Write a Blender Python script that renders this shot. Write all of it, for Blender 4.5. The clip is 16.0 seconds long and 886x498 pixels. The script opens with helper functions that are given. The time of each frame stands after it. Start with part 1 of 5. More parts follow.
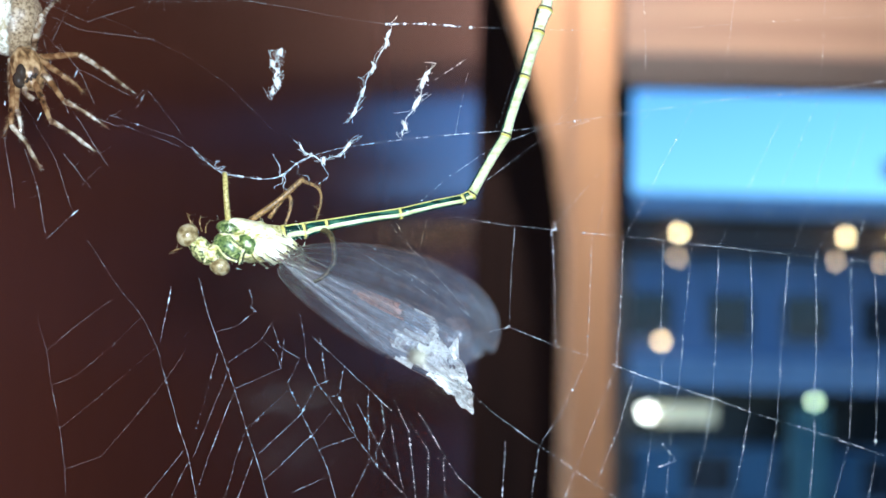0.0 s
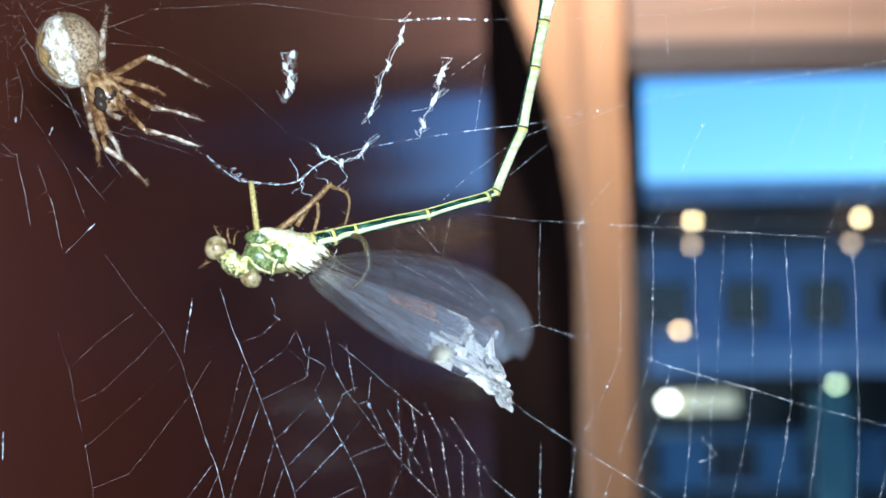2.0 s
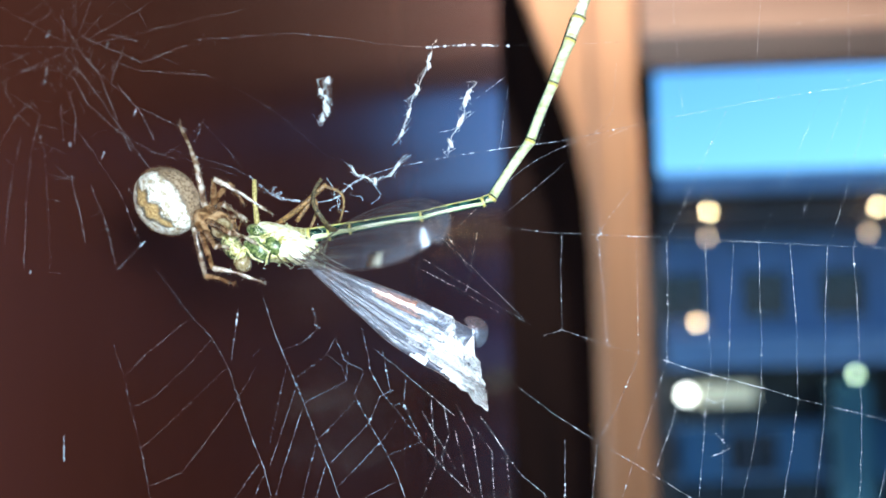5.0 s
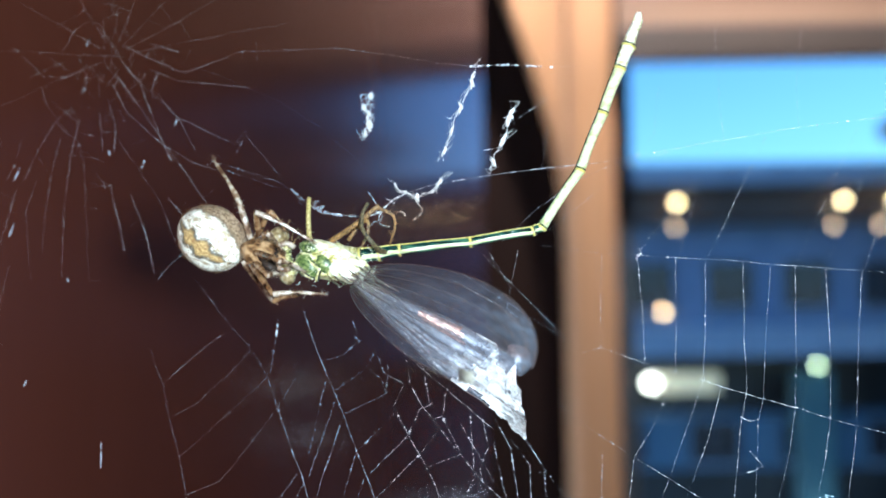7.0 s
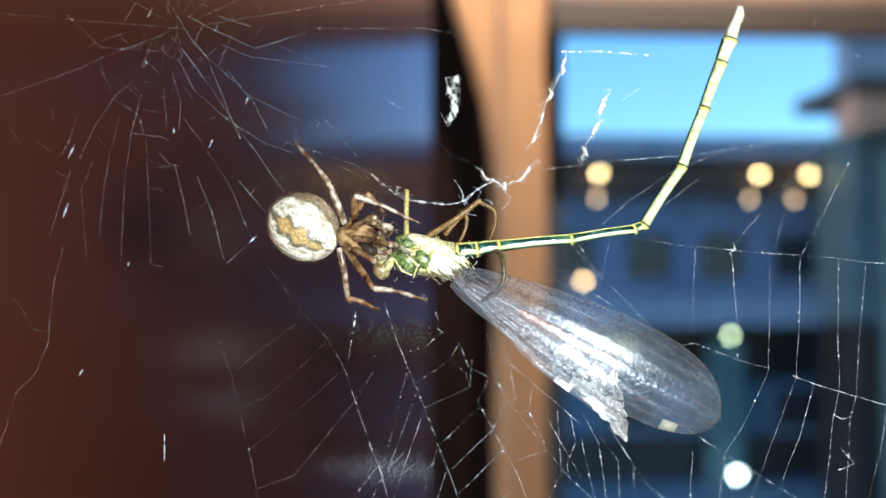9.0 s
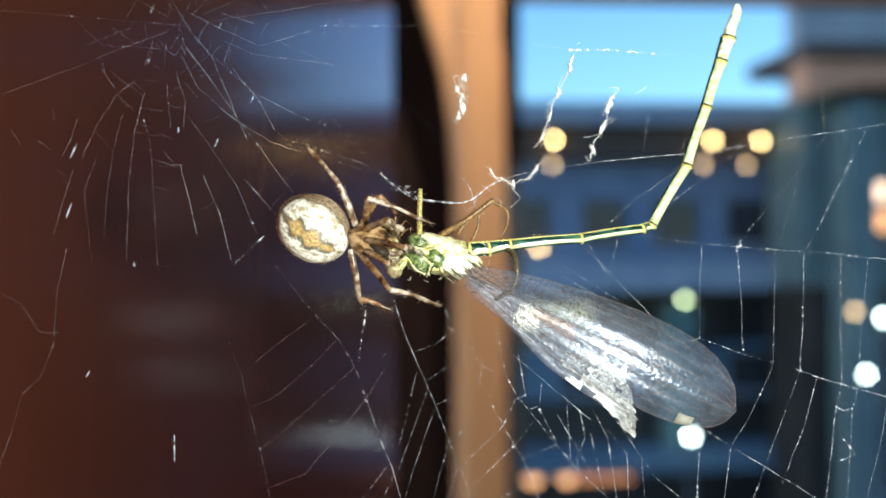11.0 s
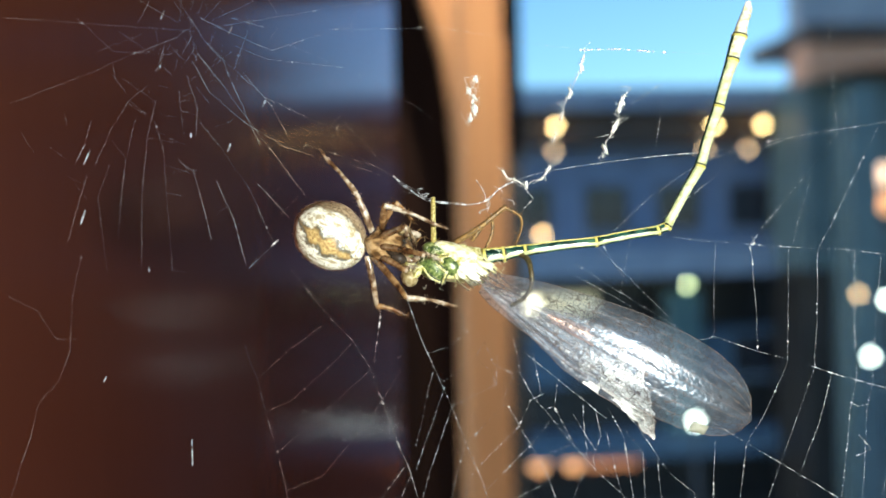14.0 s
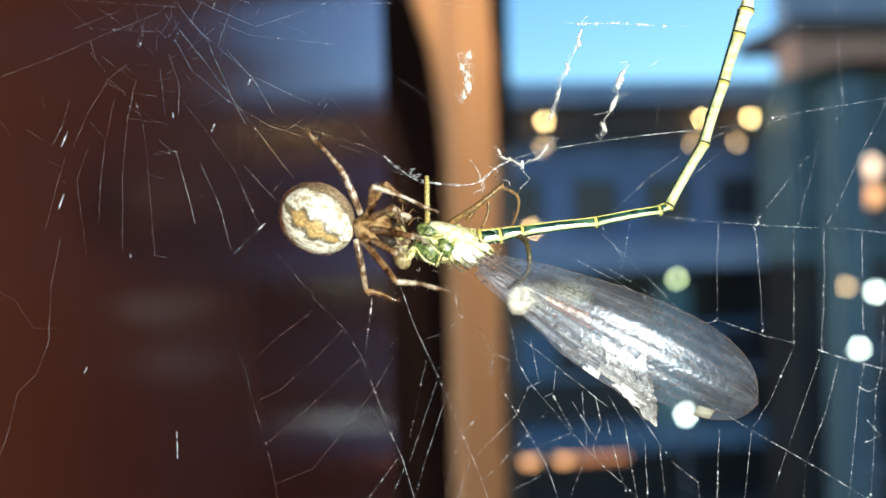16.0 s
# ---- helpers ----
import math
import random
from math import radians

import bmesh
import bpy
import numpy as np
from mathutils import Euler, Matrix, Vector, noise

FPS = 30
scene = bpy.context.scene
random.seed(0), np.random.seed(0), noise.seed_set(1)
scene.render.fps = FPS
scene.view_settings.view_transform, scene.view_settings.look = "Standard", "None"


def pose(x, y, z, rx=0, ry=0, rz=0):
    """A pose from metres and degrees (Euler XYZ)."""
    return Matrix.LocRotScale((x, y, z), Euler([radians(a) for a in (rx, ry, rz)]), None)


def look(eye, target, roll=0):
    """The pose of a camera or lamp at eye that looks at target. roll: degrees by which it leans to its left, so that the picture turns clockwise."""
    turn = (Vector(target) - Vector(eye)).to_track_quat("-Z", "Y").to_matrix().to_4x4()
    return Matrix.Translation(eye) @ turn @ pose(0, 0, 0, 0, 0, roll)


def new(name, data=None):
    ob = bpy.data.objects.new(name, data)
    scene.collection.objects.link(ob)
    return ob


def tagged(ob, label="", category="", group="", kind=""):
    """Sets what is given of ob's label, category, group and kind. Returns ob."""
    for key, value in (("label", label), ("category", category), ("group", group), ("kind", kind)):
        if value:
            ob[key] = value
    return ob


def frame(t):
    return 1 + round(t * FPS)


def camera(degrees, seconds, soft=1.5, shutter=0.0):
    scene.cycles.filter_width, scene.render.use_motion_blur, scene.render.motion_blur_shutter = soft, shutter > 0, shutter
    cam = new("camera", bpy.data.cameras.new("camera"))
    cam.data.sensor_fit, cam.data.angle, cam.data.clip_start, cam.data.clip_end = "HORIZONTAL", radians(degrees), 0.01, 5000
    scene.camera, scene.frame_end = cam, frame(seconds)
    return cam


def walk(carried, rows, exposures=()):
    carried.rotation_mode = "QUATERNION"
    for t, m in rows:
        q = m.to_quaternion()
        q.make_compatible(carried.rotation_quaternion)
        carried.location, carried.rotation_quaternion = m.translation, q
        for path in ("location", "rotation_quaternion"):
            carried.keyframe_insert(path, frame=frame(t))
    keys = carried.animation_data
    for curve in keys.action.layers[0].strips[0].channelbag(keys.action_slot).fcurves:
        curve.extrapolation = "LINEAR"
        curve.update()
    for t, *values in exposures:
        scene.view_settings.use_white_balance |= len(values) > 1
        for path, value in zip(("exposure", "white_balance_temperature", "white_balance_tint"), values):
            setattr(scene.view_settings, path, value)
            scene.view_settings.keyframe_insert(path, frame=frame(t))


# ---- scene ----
cam = camera(46.0, 16.0, soft=1.6)
PATH = [
    (0, (0.00079, 0.00790, 1.50316), (-0.0252, 2.0005, 1.6727), 1.63),
    (0.5, (0.00119, 0.00778, 1.50330), (-0.0318, 1.9998, 1.6788), 1.43),
    (1, (0.00096, 0.00838, 1.50210), (-0.0310, 2.0006, 1.6749), 0.75),
    (1.5, (0.00059, 0.00881, 1.50271), (-0.0447, 2.0002, 1.6825), 0.55),
    (2, (0.00006, 0.00942, 1.50333), (-0.0520, 2.0018, 1.6701), -0.81),
    (2.5, (0.00041, 0.00926, 1.50251), (-0.0599, 2.0024, 1.6564), -1.72),
    (3, (-0.00015, 0.00695, 1.50378), (-0.0824, 1.9985, 1.6680), -1.74),
    (3.5, (-0.00065, 0.00547, 1.50382), (-0.0858, 1.9972, 1.6646), -1.83),
    (4, (-0.00052, 0.00421, 1.50415), (-0.0857, 1.9960, 1.6638), -1.69),
    (6.5, (-0.00260, 0.00478, 1.50379), (-0.0655, 1.9982, 1.6537), -1.15),
    (7, (-0.00559, 0.00291, 1.50616), (-0.0285, 1.9985, 1.6367), -0.73),
    (7.5, (-0.00882, 0.00413, 1.50628), (0.0233, 2.0017, 1.6004), -0.05),
    (8, (-0.01222, 0.00564, 1.50754), (0.0657, 2.0020, 1.5986), -0.14),
    (8.5, (-0.01488, 0.00784, 1.50726), (0.0899, 2.0032, 1.5942), -0.34),
    (9, (-0.01690, 0.00528, 1.50794), (0.1075, 2.0003, 1.5741), 0.06),
    (9.5, (-0.01729, 0.00418, 1.50847), (0.1423, 1.9969, 1.5671), 0.16),
    (10, (-0.01989, 0.00473, 1.50942), (0.1703, 1.9953, 1.5467), 0.04),
    (12.5, (-0.02095, 0.00537, 1.51044), (0.1841, 1.9948, 1.5015), -0.84),
    (13, (-0.02124, 0.00491, 1.51076), (0.1786, 1.9949, 1.5003), -1.01),
    (13.5, (-0.02129, 0.00562, 1.51100), (0.1724, 1.9961, 1.4936), -1.14),
    (14, (-0.02135, 0.00513, 1.51103), (0.1808, 1.9948, 1.4925), -1.29),
    (14.5, (-0.02195, 0.00478, 1.51137), (0.1712, 1.9952, 1.4834), -1.50),
    (15, (-0.02190, 0.00428, 1.51151), (0.1763, 1.9943, 1.4924), -1.61),
    (15.5, (-0.02184, 0.00492, 1.51140), (0.1849, 1.9939, 1.4775), -1.63),
    (16, (-0.02136, 0.00779, 1.51017), (0.2005, 1.9952, 1.4821), -1.68),
]
# the white balance drifts from cool to warm
walk(cam, [(t, look(eye, target, roll)) for t, eye, target, roll in PATH],
     ((0, 0.1, 5000, 2), (7, 0.1, 5080, 2), (9, 0.08, 5650, 1), (12.5, 0.09, 6250, 0), (16, 0.1, 6350, 0)))
cam.data.dof.use_dof = True
cam.data.dof.focus_distance = 0.0695
cam.data.dof.aperture_fstop = 27.5

# ---------------------------------------------------------------- world and lights
world = bpy.data.worlds.new("dusk_sky")
scene.world = world
world.use_nodes = True
wn = world.node_tree.nodes
sky = wn.new("ShaderNodeTexSky")
sky.sky_type = "NISHITA"
sky.sun_disc = False
sky.sun_elevation = radians(16)
sky.sun_rotation = radians(262)
sky.air_density = 1.0
sky.dust_density = 0.3
sky.ozone_density = 5.0
world.node_tree.links.new(sky.outputs[0], wn["Background"].inputs[0])
wn["Background"].inputs[1].default_value = 0.28

sun_data = bpy.data.lights.new("low_sun", "SUN")
sun_data.energy = 0.5
sun_data.angle = radians(10)
sun_data.color = (1.0, 0.86, 0.7)
sun = new("low_sun", sun_data)
sun.matrix_world = look((-9.5, -1.3, 7.2), (0, 0, 4.5))

# the phone's small torch beside the lens
torch_data = bpy.data.lights.new("torch", "POINT")
torch_data.energy = 0.58
torch_data.shadow_soft_size = 0.0045
torch_data.color = (1.0, 1.0, 0.97)
torch = new("torch", torch_data)
torch.location = (0.006, -0.004, 1.508)

# unseen warm downlights, added to light the timber post, the beam and the wall
DOWNLIGHTS = ((0.32, 1.20), (1.0, 1.20), (1.8, 1.20))
for k, (dx, dy) in enumerate(DOWNLIGHTS):
    down_data = bpy.data.lights.new("added_downlight", "SPOT")
    down_data.energy = (104, 29, 42)[k]
    down_data.spot_size = radians((130, 150, 58)[k])
    down_data.spot_blend = (1.0, 0.35, 0.5)[k]
    down_data.shadow_soft_size = 0.03
    down_data.color = (1.0, 0.80, 0.62)
    down = new("added_downlight", down_data)
    down.matrix_world = look((dx, dy, 2.56), (dx - (0.14 if k == 0 else 0.10), dy + 0.27, 1.9))

# ---------------------------------------------------------------- materials
def material(name, color, rough=0.5, metal=0.0, second=None, scale=50.0, bump=0.0, coat=0.0, spread=(0.35, 0.65),
             stretch=(1, 1, 1), detail=6.0, glow=0.0, alpha=1.0, fine=None):
    m = bpy.data.materials.new(name)
    m.use_nodes = True
    nt = m.node_tree
    b = nt.nodes["Principled BSDF"]
    b.inputs["Roughness"].default_value = rough
    b.inputs["Metallic"].default_value = metal
    b.inputs["Coat Weight"].default_value = coat
    b.inputs["Alpha"].default_value = alpha
    b.inputs["Base Color"].default_value = (*color, 1)
    if second:
        tc = nt.nodes.new("ShaderNodeTexCoord")
        mp = nt.nodes.new("ShaderNodeMapping")
        mp.inputs["Scale"].default_value = stretch
        no = nt.nodes.new("ShaderNodeTexNoise")
        no.inputs["Scale"].default_value = scale
        no.inputs["Detail"].default_value = detail
        ramp = nt.nodes.new("ShaderNodeValToRGB")
        ramp.color_ramp.elements[0].position, ramp.color_ramp.elements[1].position = spread
        ramp.color_ramp.elements[0].color, ramp.color_ramp.elements[1].color = (*color, 1), (*second, 1)
        nt.links.new(tc.outputs["Object"], mp.inputs["Vector"])
        nt.links.new(mp.outputs[0], no.inputs["Vector"])
        nt.links.new(no.outputs["Fac"], ramp.inputs["Fac"])
        nt.links.new(ramp.outputs[0], b.inputs["Base Color"])
        if bump:
            f2 = nt.nodes.new("ShaderNodeTexNoise")
            f2.inputs["Scale"].default_value = fine or scale * 4
            nt.links.new(mp.outputs[0], f2.inputs["Vector"])
            bp = nt.nodes.new("ShaderNodeBump")
            bp.inputs["Strength"].default_value = bump
            bp.inputs["Distance"].default_value = 0.3 / (fine or scale * 4)
            nt.links.new(f2.outputs["Fac"], bp.inputs["Height"])
            nt.links.new(bp.outputs[0], b.inputs["Normal"])
    if glow:
        b.inputs["Emission Color"].default_value = (*color, 1)
        b.inputs["Emission Strength"].default_value = glow
    return m


def thin_film(name, tint, rough, clear, streak, patch, cell, net, metal, relief, copper=0.0, line=0.03, tilt=0.03):
    """A wing membrane: clear cells in a dark net, each cell tilted its own way, with silvery streaks along the wing."""
    m = bpy.data.materials.new(name)
    m.use_nodes = True
    nt = m.node_tree
    b = nt.nodes["Principled BSDF"]
    b.inputs["Roughness"].default_value = rough
    b.inputs["IOR"].default_value = 1.55
    b.inputs["Specular IOR Level"].default_value = 0.9
    b.inputs["Metallic"].default_value = metal
    tc = nt.nodes.new("ShaderNodeTexCoord")

    def mapped(scale):
        mp = nt.nodes.new("ShaderNodeMapping")
        mp.inputs["Scale"].default_value = scale
        nt.links.new(tc.outputs["Object"], mp.inputs["Vector"])
        return mp.outputs[0]

    def math_node(op, a, b2):
        n = nt.nodes.new("ShaderNodeMath")
        n.operation = op
        for k, v in enumerate((a, b2)):
            if isinstance(v, (int, float)):
                n.inputs[k].default_value = v
            else:
                nt.links.new(v, n.inputs[k])
        return n.outputs[0]

    def ramp(value, lo, hi, to):
        n = nt.nodes.new("ShaderNodeMapRange")
        n.inputs["From Min"].default_value = lo
        n.inputs["From Max"].default_value = hi
        n.inputs["To Max"].default_value = to
        nt.links.new(value, n.inputs["Value"])
        return n.outputs[0]

    def noise_node(vec, scale, detail):
        n = nt.nodes.new("ShaderNodeTexNoise")
        n.inputs["Scale"].default_value = scale
        n.inputs["Detail"].default_value = detail
        nt.links.new(vec, n.inputs["Vector"])
        return n.outputs["Fac"]

    cells = mapped((0.62, 0.1, 0.78))
    edge = nt.nodes.new("ShaderNodeTexVoronoi")
    edge.feature = "DISTANCE_TO_EDGE"
    edge.inputs["Scale"].default_value = cell
    core = nt.nodes.new("ShaderNodeTexVoronoi")
    core.inputs["Scale"].default_value = cell
    edge.inputs["Randomness"].default_value = core.inputs["Randomness"].default_value = 0.7
    nt.links.new(cells, edge.inputs["Vector"])
    nt.links.new(cells, core.inputs["Vector"])
    sep = nt.nodes.new("ShaderNodeSeparateColor")
    nt.links.new(core.outputs["Color"], sep.inputs["Color"])
    lines = math_node("LESS_THAN", edge.outputs["Distance"], line)
    silver = ramp(noise_node(mapped((0.045, 0.1, 1.0)), 1500, 4), 0.46, 0.62, streak)
    blotch = ramp(noise_node(mapped((0.4, 0.2, 1.0)), 420, 5), 0.45, 0.62, patch)
    spot = math_node("MULTIPLY", sep.outputs[0], 0.1)
    alpha = math_node("ADD", math_node("ADD", silver, blotch), math_node("ADD", spot, clear))
    alpha = math_node("MAXIMUM", alpha, math_node("MULTIPLY", lines, net))
    alpha = math_node("MINIMUM", alpha, 0.97)
    nt.links.new(alpha, b.inputs["Alpha"])
    # colour: the tint, a coppery sheen painted along some bands, brown in the net
    warm = nt.nodes.new("ShaderNodeMix")
    warm.data_type = "RGBA"
    warm.inputs["A"].default_value = (*tint, 1)
    warm.inputs["B"].default_value = (0.72, 0.3, 0.16, 1)
    nt.links.new(ramp(noise_node(mapped((0.08, 0.1, 0.8)), 900, 2), 0.6 if copper < 0.9 else 0.54, 0.68 if copper < 0.9 else 0.62, copper), warm.inputs["Factor"])
    dark = nt.nodes.new("ShaderNodeMix")
    dark.data_type = "RGBA"
    dark.inputs["B"].default_value = (0.12, 0.1, 0.1, 1)
    nt.links.new(lines, dark.inputs["Factor"])
    nt.links.new(warm.outputs["Result"], dark.inputs["A"])
    nt.links.new(dark.outputs["Result"], b.inputs["Base Color"])
    # each cell leans a little
    geo = nt.nodes.new("ShaderNodeNewGeometry")
    bp = nt.nodes.new("ShaderNodeBump")
    bp.inputs["Strength"].default_value = relief
    bp.inputs["Distance"].default_value = 0.0002
    nt.links.new(math_node("ADD", edge.outputs["Distance"], noise_node(cells, cell * 0.6, 3)), bp.inputs["Height"])
    sub = nt.nodes.new("ShaderNodeVectorMath")
    sub.operation = "SUBTRACT"
    sub.inputs[1].default_value = (0.5, 0.5, 0.5)
    nt.links.new(core.outputs["Color"], sub.inputs[0])
    sc = nt.nodes.new("ShaderNodeVectorMath")
    sc.operation = "SCALE"
    sc.inputs["Scale"].default_value = tilt
    nt.links.new(sub.outputs[0], sc.inputs[0])
    ad = nt.nodes.new("ShaderNodeVectorMath")
    ad.operation = "ADD"
    nt.links.new(geo.outputs["Normal"], ad.inputs[0])
    nt.links.new(sc.outputs[0], ad.inputs[1])
    un = nt.nodes.new("ShaderNodeVectorMath")
    un.operation = "NORMALIZE"
    nt.links.new(ad.outputs[0], un.inputs[0])
    nt.links.new(un.outputs[0], bp.inputs["Normal"])
    nt.links.new(bp.outputs[0], b.inputs["Normal"])
    return m


M_WALL = material("varnished_red_brown_wood", (0.13, 0.037, 0.02), 0.5, second=(0.148, 0.043, 0.024), scale=46,
                  stretch=(3, 3, 0.2), bump=0.006, fine=120, spread=(0.2, 0.8))


def varnish(m, share, ior, rough):
    """Lays a thin old varnish over a material: a weak mirror that grows towards grazing views."""
    nt = m.node_tree
    body = nt.nodes["Principled BSDF"]
    body.inputs["Specular IOR Level"].default_value = 0.0
    gl = nt.nodes.new("ShaderNodeBsdfGlossy")
    gl.inputs["Color"].default_value = (0.95, 0.87, 1.0, 1)
    gl.inputs["Roughness"].default_value = rough
    fr = nt.nodes.new("ShaderNodeFresnel")
    fr.inputs["IOR"].default_value = ior
    mu = nt.nodes.new("ShaderNodeMath")
    mu.operation = "MULTIPLY"
    mu.inputs[1].default_value = share
    mx = nt.nodes.new("ShaderNodeMixShader")
    nt.links.new(fr.outputs[0], mu.inputs[0])
    nt.links.new(mu.outputs[0], mx.inputs[0])
    nt.links.new(body.outputs[0], mx.inputs[1])
    nt.links.new(gl.outputs[0], mx.inputs[2])
    nt.links.new(mx.outputs[0], nt.nodes["Material Output"].inputs["Surface"])


varnish(M_WALL, 0.78, 1.3, 0.15)
M_DARK = material("dark_stained_wood", (0.012, 0.006, 0.005), 0.8, second=(0.022, 0.01, 0.007), scale=8, stretch=(4, 4, 0.3), bump=0.1)
M_DARK.node_tree.nodes["Principled BSDF"].inputs["Specular IOR Level"].default_value = 0.1
M_POST = material("pale_planed_timber", (0.46, 0.235, 0.11), 0.45, second=(0.55, 0.3, 0.155), scale=7, stretch=(6, 6, 0.3), bump=0.12)
M_BEAM = material("brown_beam_timber", (0.2, 0.11, 0.07), 0.55, second=(0.3, 0.18, 0.12), scale=6, stretch=(0.3, 6, 6), bump=0.12)
M_BEAM_SHADE = material("shaded_beam_brown", (0.06, 0.042, 0.036), 0.55, second=(0.085, 0.06, 0.05), scale=6, stretch=(0.3, 6, 6), bump=0.12)
M_FRAME = material("slate_grey_paint", (0.05, 0.065, 0.085), 0.4, second=(0.065, 0.08, 0.1), scale=20)
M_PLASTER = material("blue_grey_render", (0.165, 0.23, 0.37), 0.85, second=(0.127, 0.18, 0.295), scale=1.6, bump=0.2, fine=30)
M_GREY = material("pale_grey_render", (0.3, 0.34, 0.4), 0.8, second=(0.24, 0.28, 0.34), scale=1.2, bump=0.2, fine=25)
M_PEACH = material("peach_lamp_glass", (1.0, 0.66, 0.46), 0.3, glow=3.2)
# darker than the render above, for the low storey and lowest slab
M_RENDER_LOW = material("darker_low_render", (0.085, 0.14, 0.21), 0.85, second=(0.105, 0.17, 0.25), scale=1.6, bump=0.2, fine=30)
M_SLAB = material("pale_blue_painted_concrete", (0.26, 0.33, 0.44), 0.7, second=(0.21, 0.27, 0.37), scale=2.2, bump=0.15, fine=25)
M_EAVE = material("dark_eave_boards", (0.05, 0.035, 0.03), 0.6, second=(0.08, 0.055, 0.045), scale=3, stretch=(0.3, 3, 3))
M_SHOP = material("dark_shopfront", (0.02, 0.02, 0.021), 0.4, second=(0.034, 0.033, 0.034), scale=1.2)
M_GLASS = material("dark_window_glass", (0.02, 0.025, 0.035), 0.06, second=(0.03, 0.03, 0.04), scale=1)
M_TEAL = material("weathered_copper_cladding", (0.078, 0.126, 0.146), 0.5, second=(0.104, 0.162, 0.184), scale=1.5, bump=0.15)
M_PILLAR = material("dull_teal_concrete", (0.06, 0.12, 0.14), 0.7, second=(0.08, 0.155, 0.175), scale=1.8, bump=0.2, fine=25)
M_BRICK = material("orange_render", (0.55, 0.3, 0.2), 0.8, second=(0.46, 0.24, 0.15), scale=2.5, bump=0.2)
M_GROUND = material("asphalt", (0.05, 0.05, 0.05), 0.8, second=(0.065, 0.063, 0.06), scale=3, bump=0.3, fine=80)
M_FLOOR = material("deck_boards", (0.14, 0.08, 0.05), 0.6, second=(0.2, 0.12, 0.08), scale=6, stretch=(6, 0.4, 1), bump=0.1)
M_CEIL = material("porch_ceiling_boards", (0.3, 0.2, 0.14), 0.6, second=(0.38, 0.26, 0.18), scale=5, stretch=(0.4, 6, 1), bump=0.1)
M_METAL = material("brushed_metal", (0.5, 0.5, 0.52), 0.35, metal=1.0, second=(0.4, 0.4, 0.42), scale=30)
M_AMBER = material("amber_lamp_glass", (1.0, 0.66, 0.27), 0.3, glow=22)
M_AMBER_LOW = material("soft_amber_lamp_glass", (1.0, 0.6, 0.25), 0.3, glow=12)
M_AMBER_DIM = material("dim_amber_lamp_glass", (1.0, 0.62, 0.3), 0.3, glow=5)
M_ORANGE = material("orange_lamp_glass", (1.0, 0.46, 0.2), 0.3, glow=2.0)
M_WHITE = material("white_lamp_glass", (0.85, 1.0, 0.9), 0.3, glow=20)
M_WHITE_LOW = material("frosted_white_lamp_glass", (0.85, 1.0, 0.9), 0.3, glow=13)
M_WARM = material("warm_white_lamp_glass", (1.0, 0.9, 0.66), 0.3, glow=13)
M_GREEN = material("green_lamp_glass", (0.74, 0.86, 0.46), 0.3, glow=8.5)

M_SILK = material("spider_silk", (0.72, 0.73, 0.76), 0.3, second=(0.9, 0.9, 0.9), scale=900)
M_SILK.node_tree.nodes["Principled BSDF"].inputs["Specular IOR Level"].default_value = 0.8


def broken(m, scale, lo, hi, least):
    """Lets a thread show only where glue and dust catch the light."""
    nt = m.node_tree
    tc = nt.nodes.new("ShaderNodeTexCoord")
    no = nt.nodes.new("ShaderNodeTexNoise")
    no.inputs["Scale"].default_value = scale
    no.inputs["Detail"].default_value = 3
    mr = nt.nodes.new("ShaderNodeMapRange")
    mr.inputs["From Min"].default_value = lo
    mr.inputs["From Max"].default_value = hi
    mr.inputs["To Min"].default_value = least
    nt.links.new(tc.outputs["Object"], no.inputs["Vector"])
    nt.links.new(no.outputs["Fac"], mr.inputs["Value"])
    nt.links.new(mr.outputs[0], nt.nodes["Principled BSDF"].inputs["Alpha"])


broken(M_SILK, 2600, 0.42, 0.62, 0.1)
M_SILK_DULL = material("dusty_old_silk", (0.62, 0.54, 0.5), 0.45, second=(0.8, 0.72, 0.67), scale=900)
broken(M_SILK_DULL, 1800, 0.36, 0.6, 0.34)
M_TUFT = material("matted_white_silk", (0.5, 0.48, 0.43), 0.6, second=(0.82, 0.8, 0.75), scale=1500)


def mesh_material(name, stops, scale, stretch=(1, 1, 1), rough=0.4, bump=0.2, spec=0.5, detail=4.0, coat=0.0):
    """A body surface of several colours that follow a noise."""
    m = material(name, stops[0][1], rough, second=stops[-1][1], scale=scale, stretch=stretch, bump=bump, detail=detail, coat=coat)
    ramp = [n for n in m.node_tree.nodes if n.type == "VALTORGB"][0].color_ramp
    while len(ramp.elements) > 1:
        ramp.elements.remove(ramp.elements[0])
    ramp.elements[0].position, ramp.elements[0].color = stops[0][0], (*stops[0][1], 1)
    for p, c in stops[1:]:
        ramp.elements.new(p).color = (*c, 1)
    m.node_tree.nodes["Principled BSDF"].inputs["Specular IOR Level"].default_value = spec
    return m


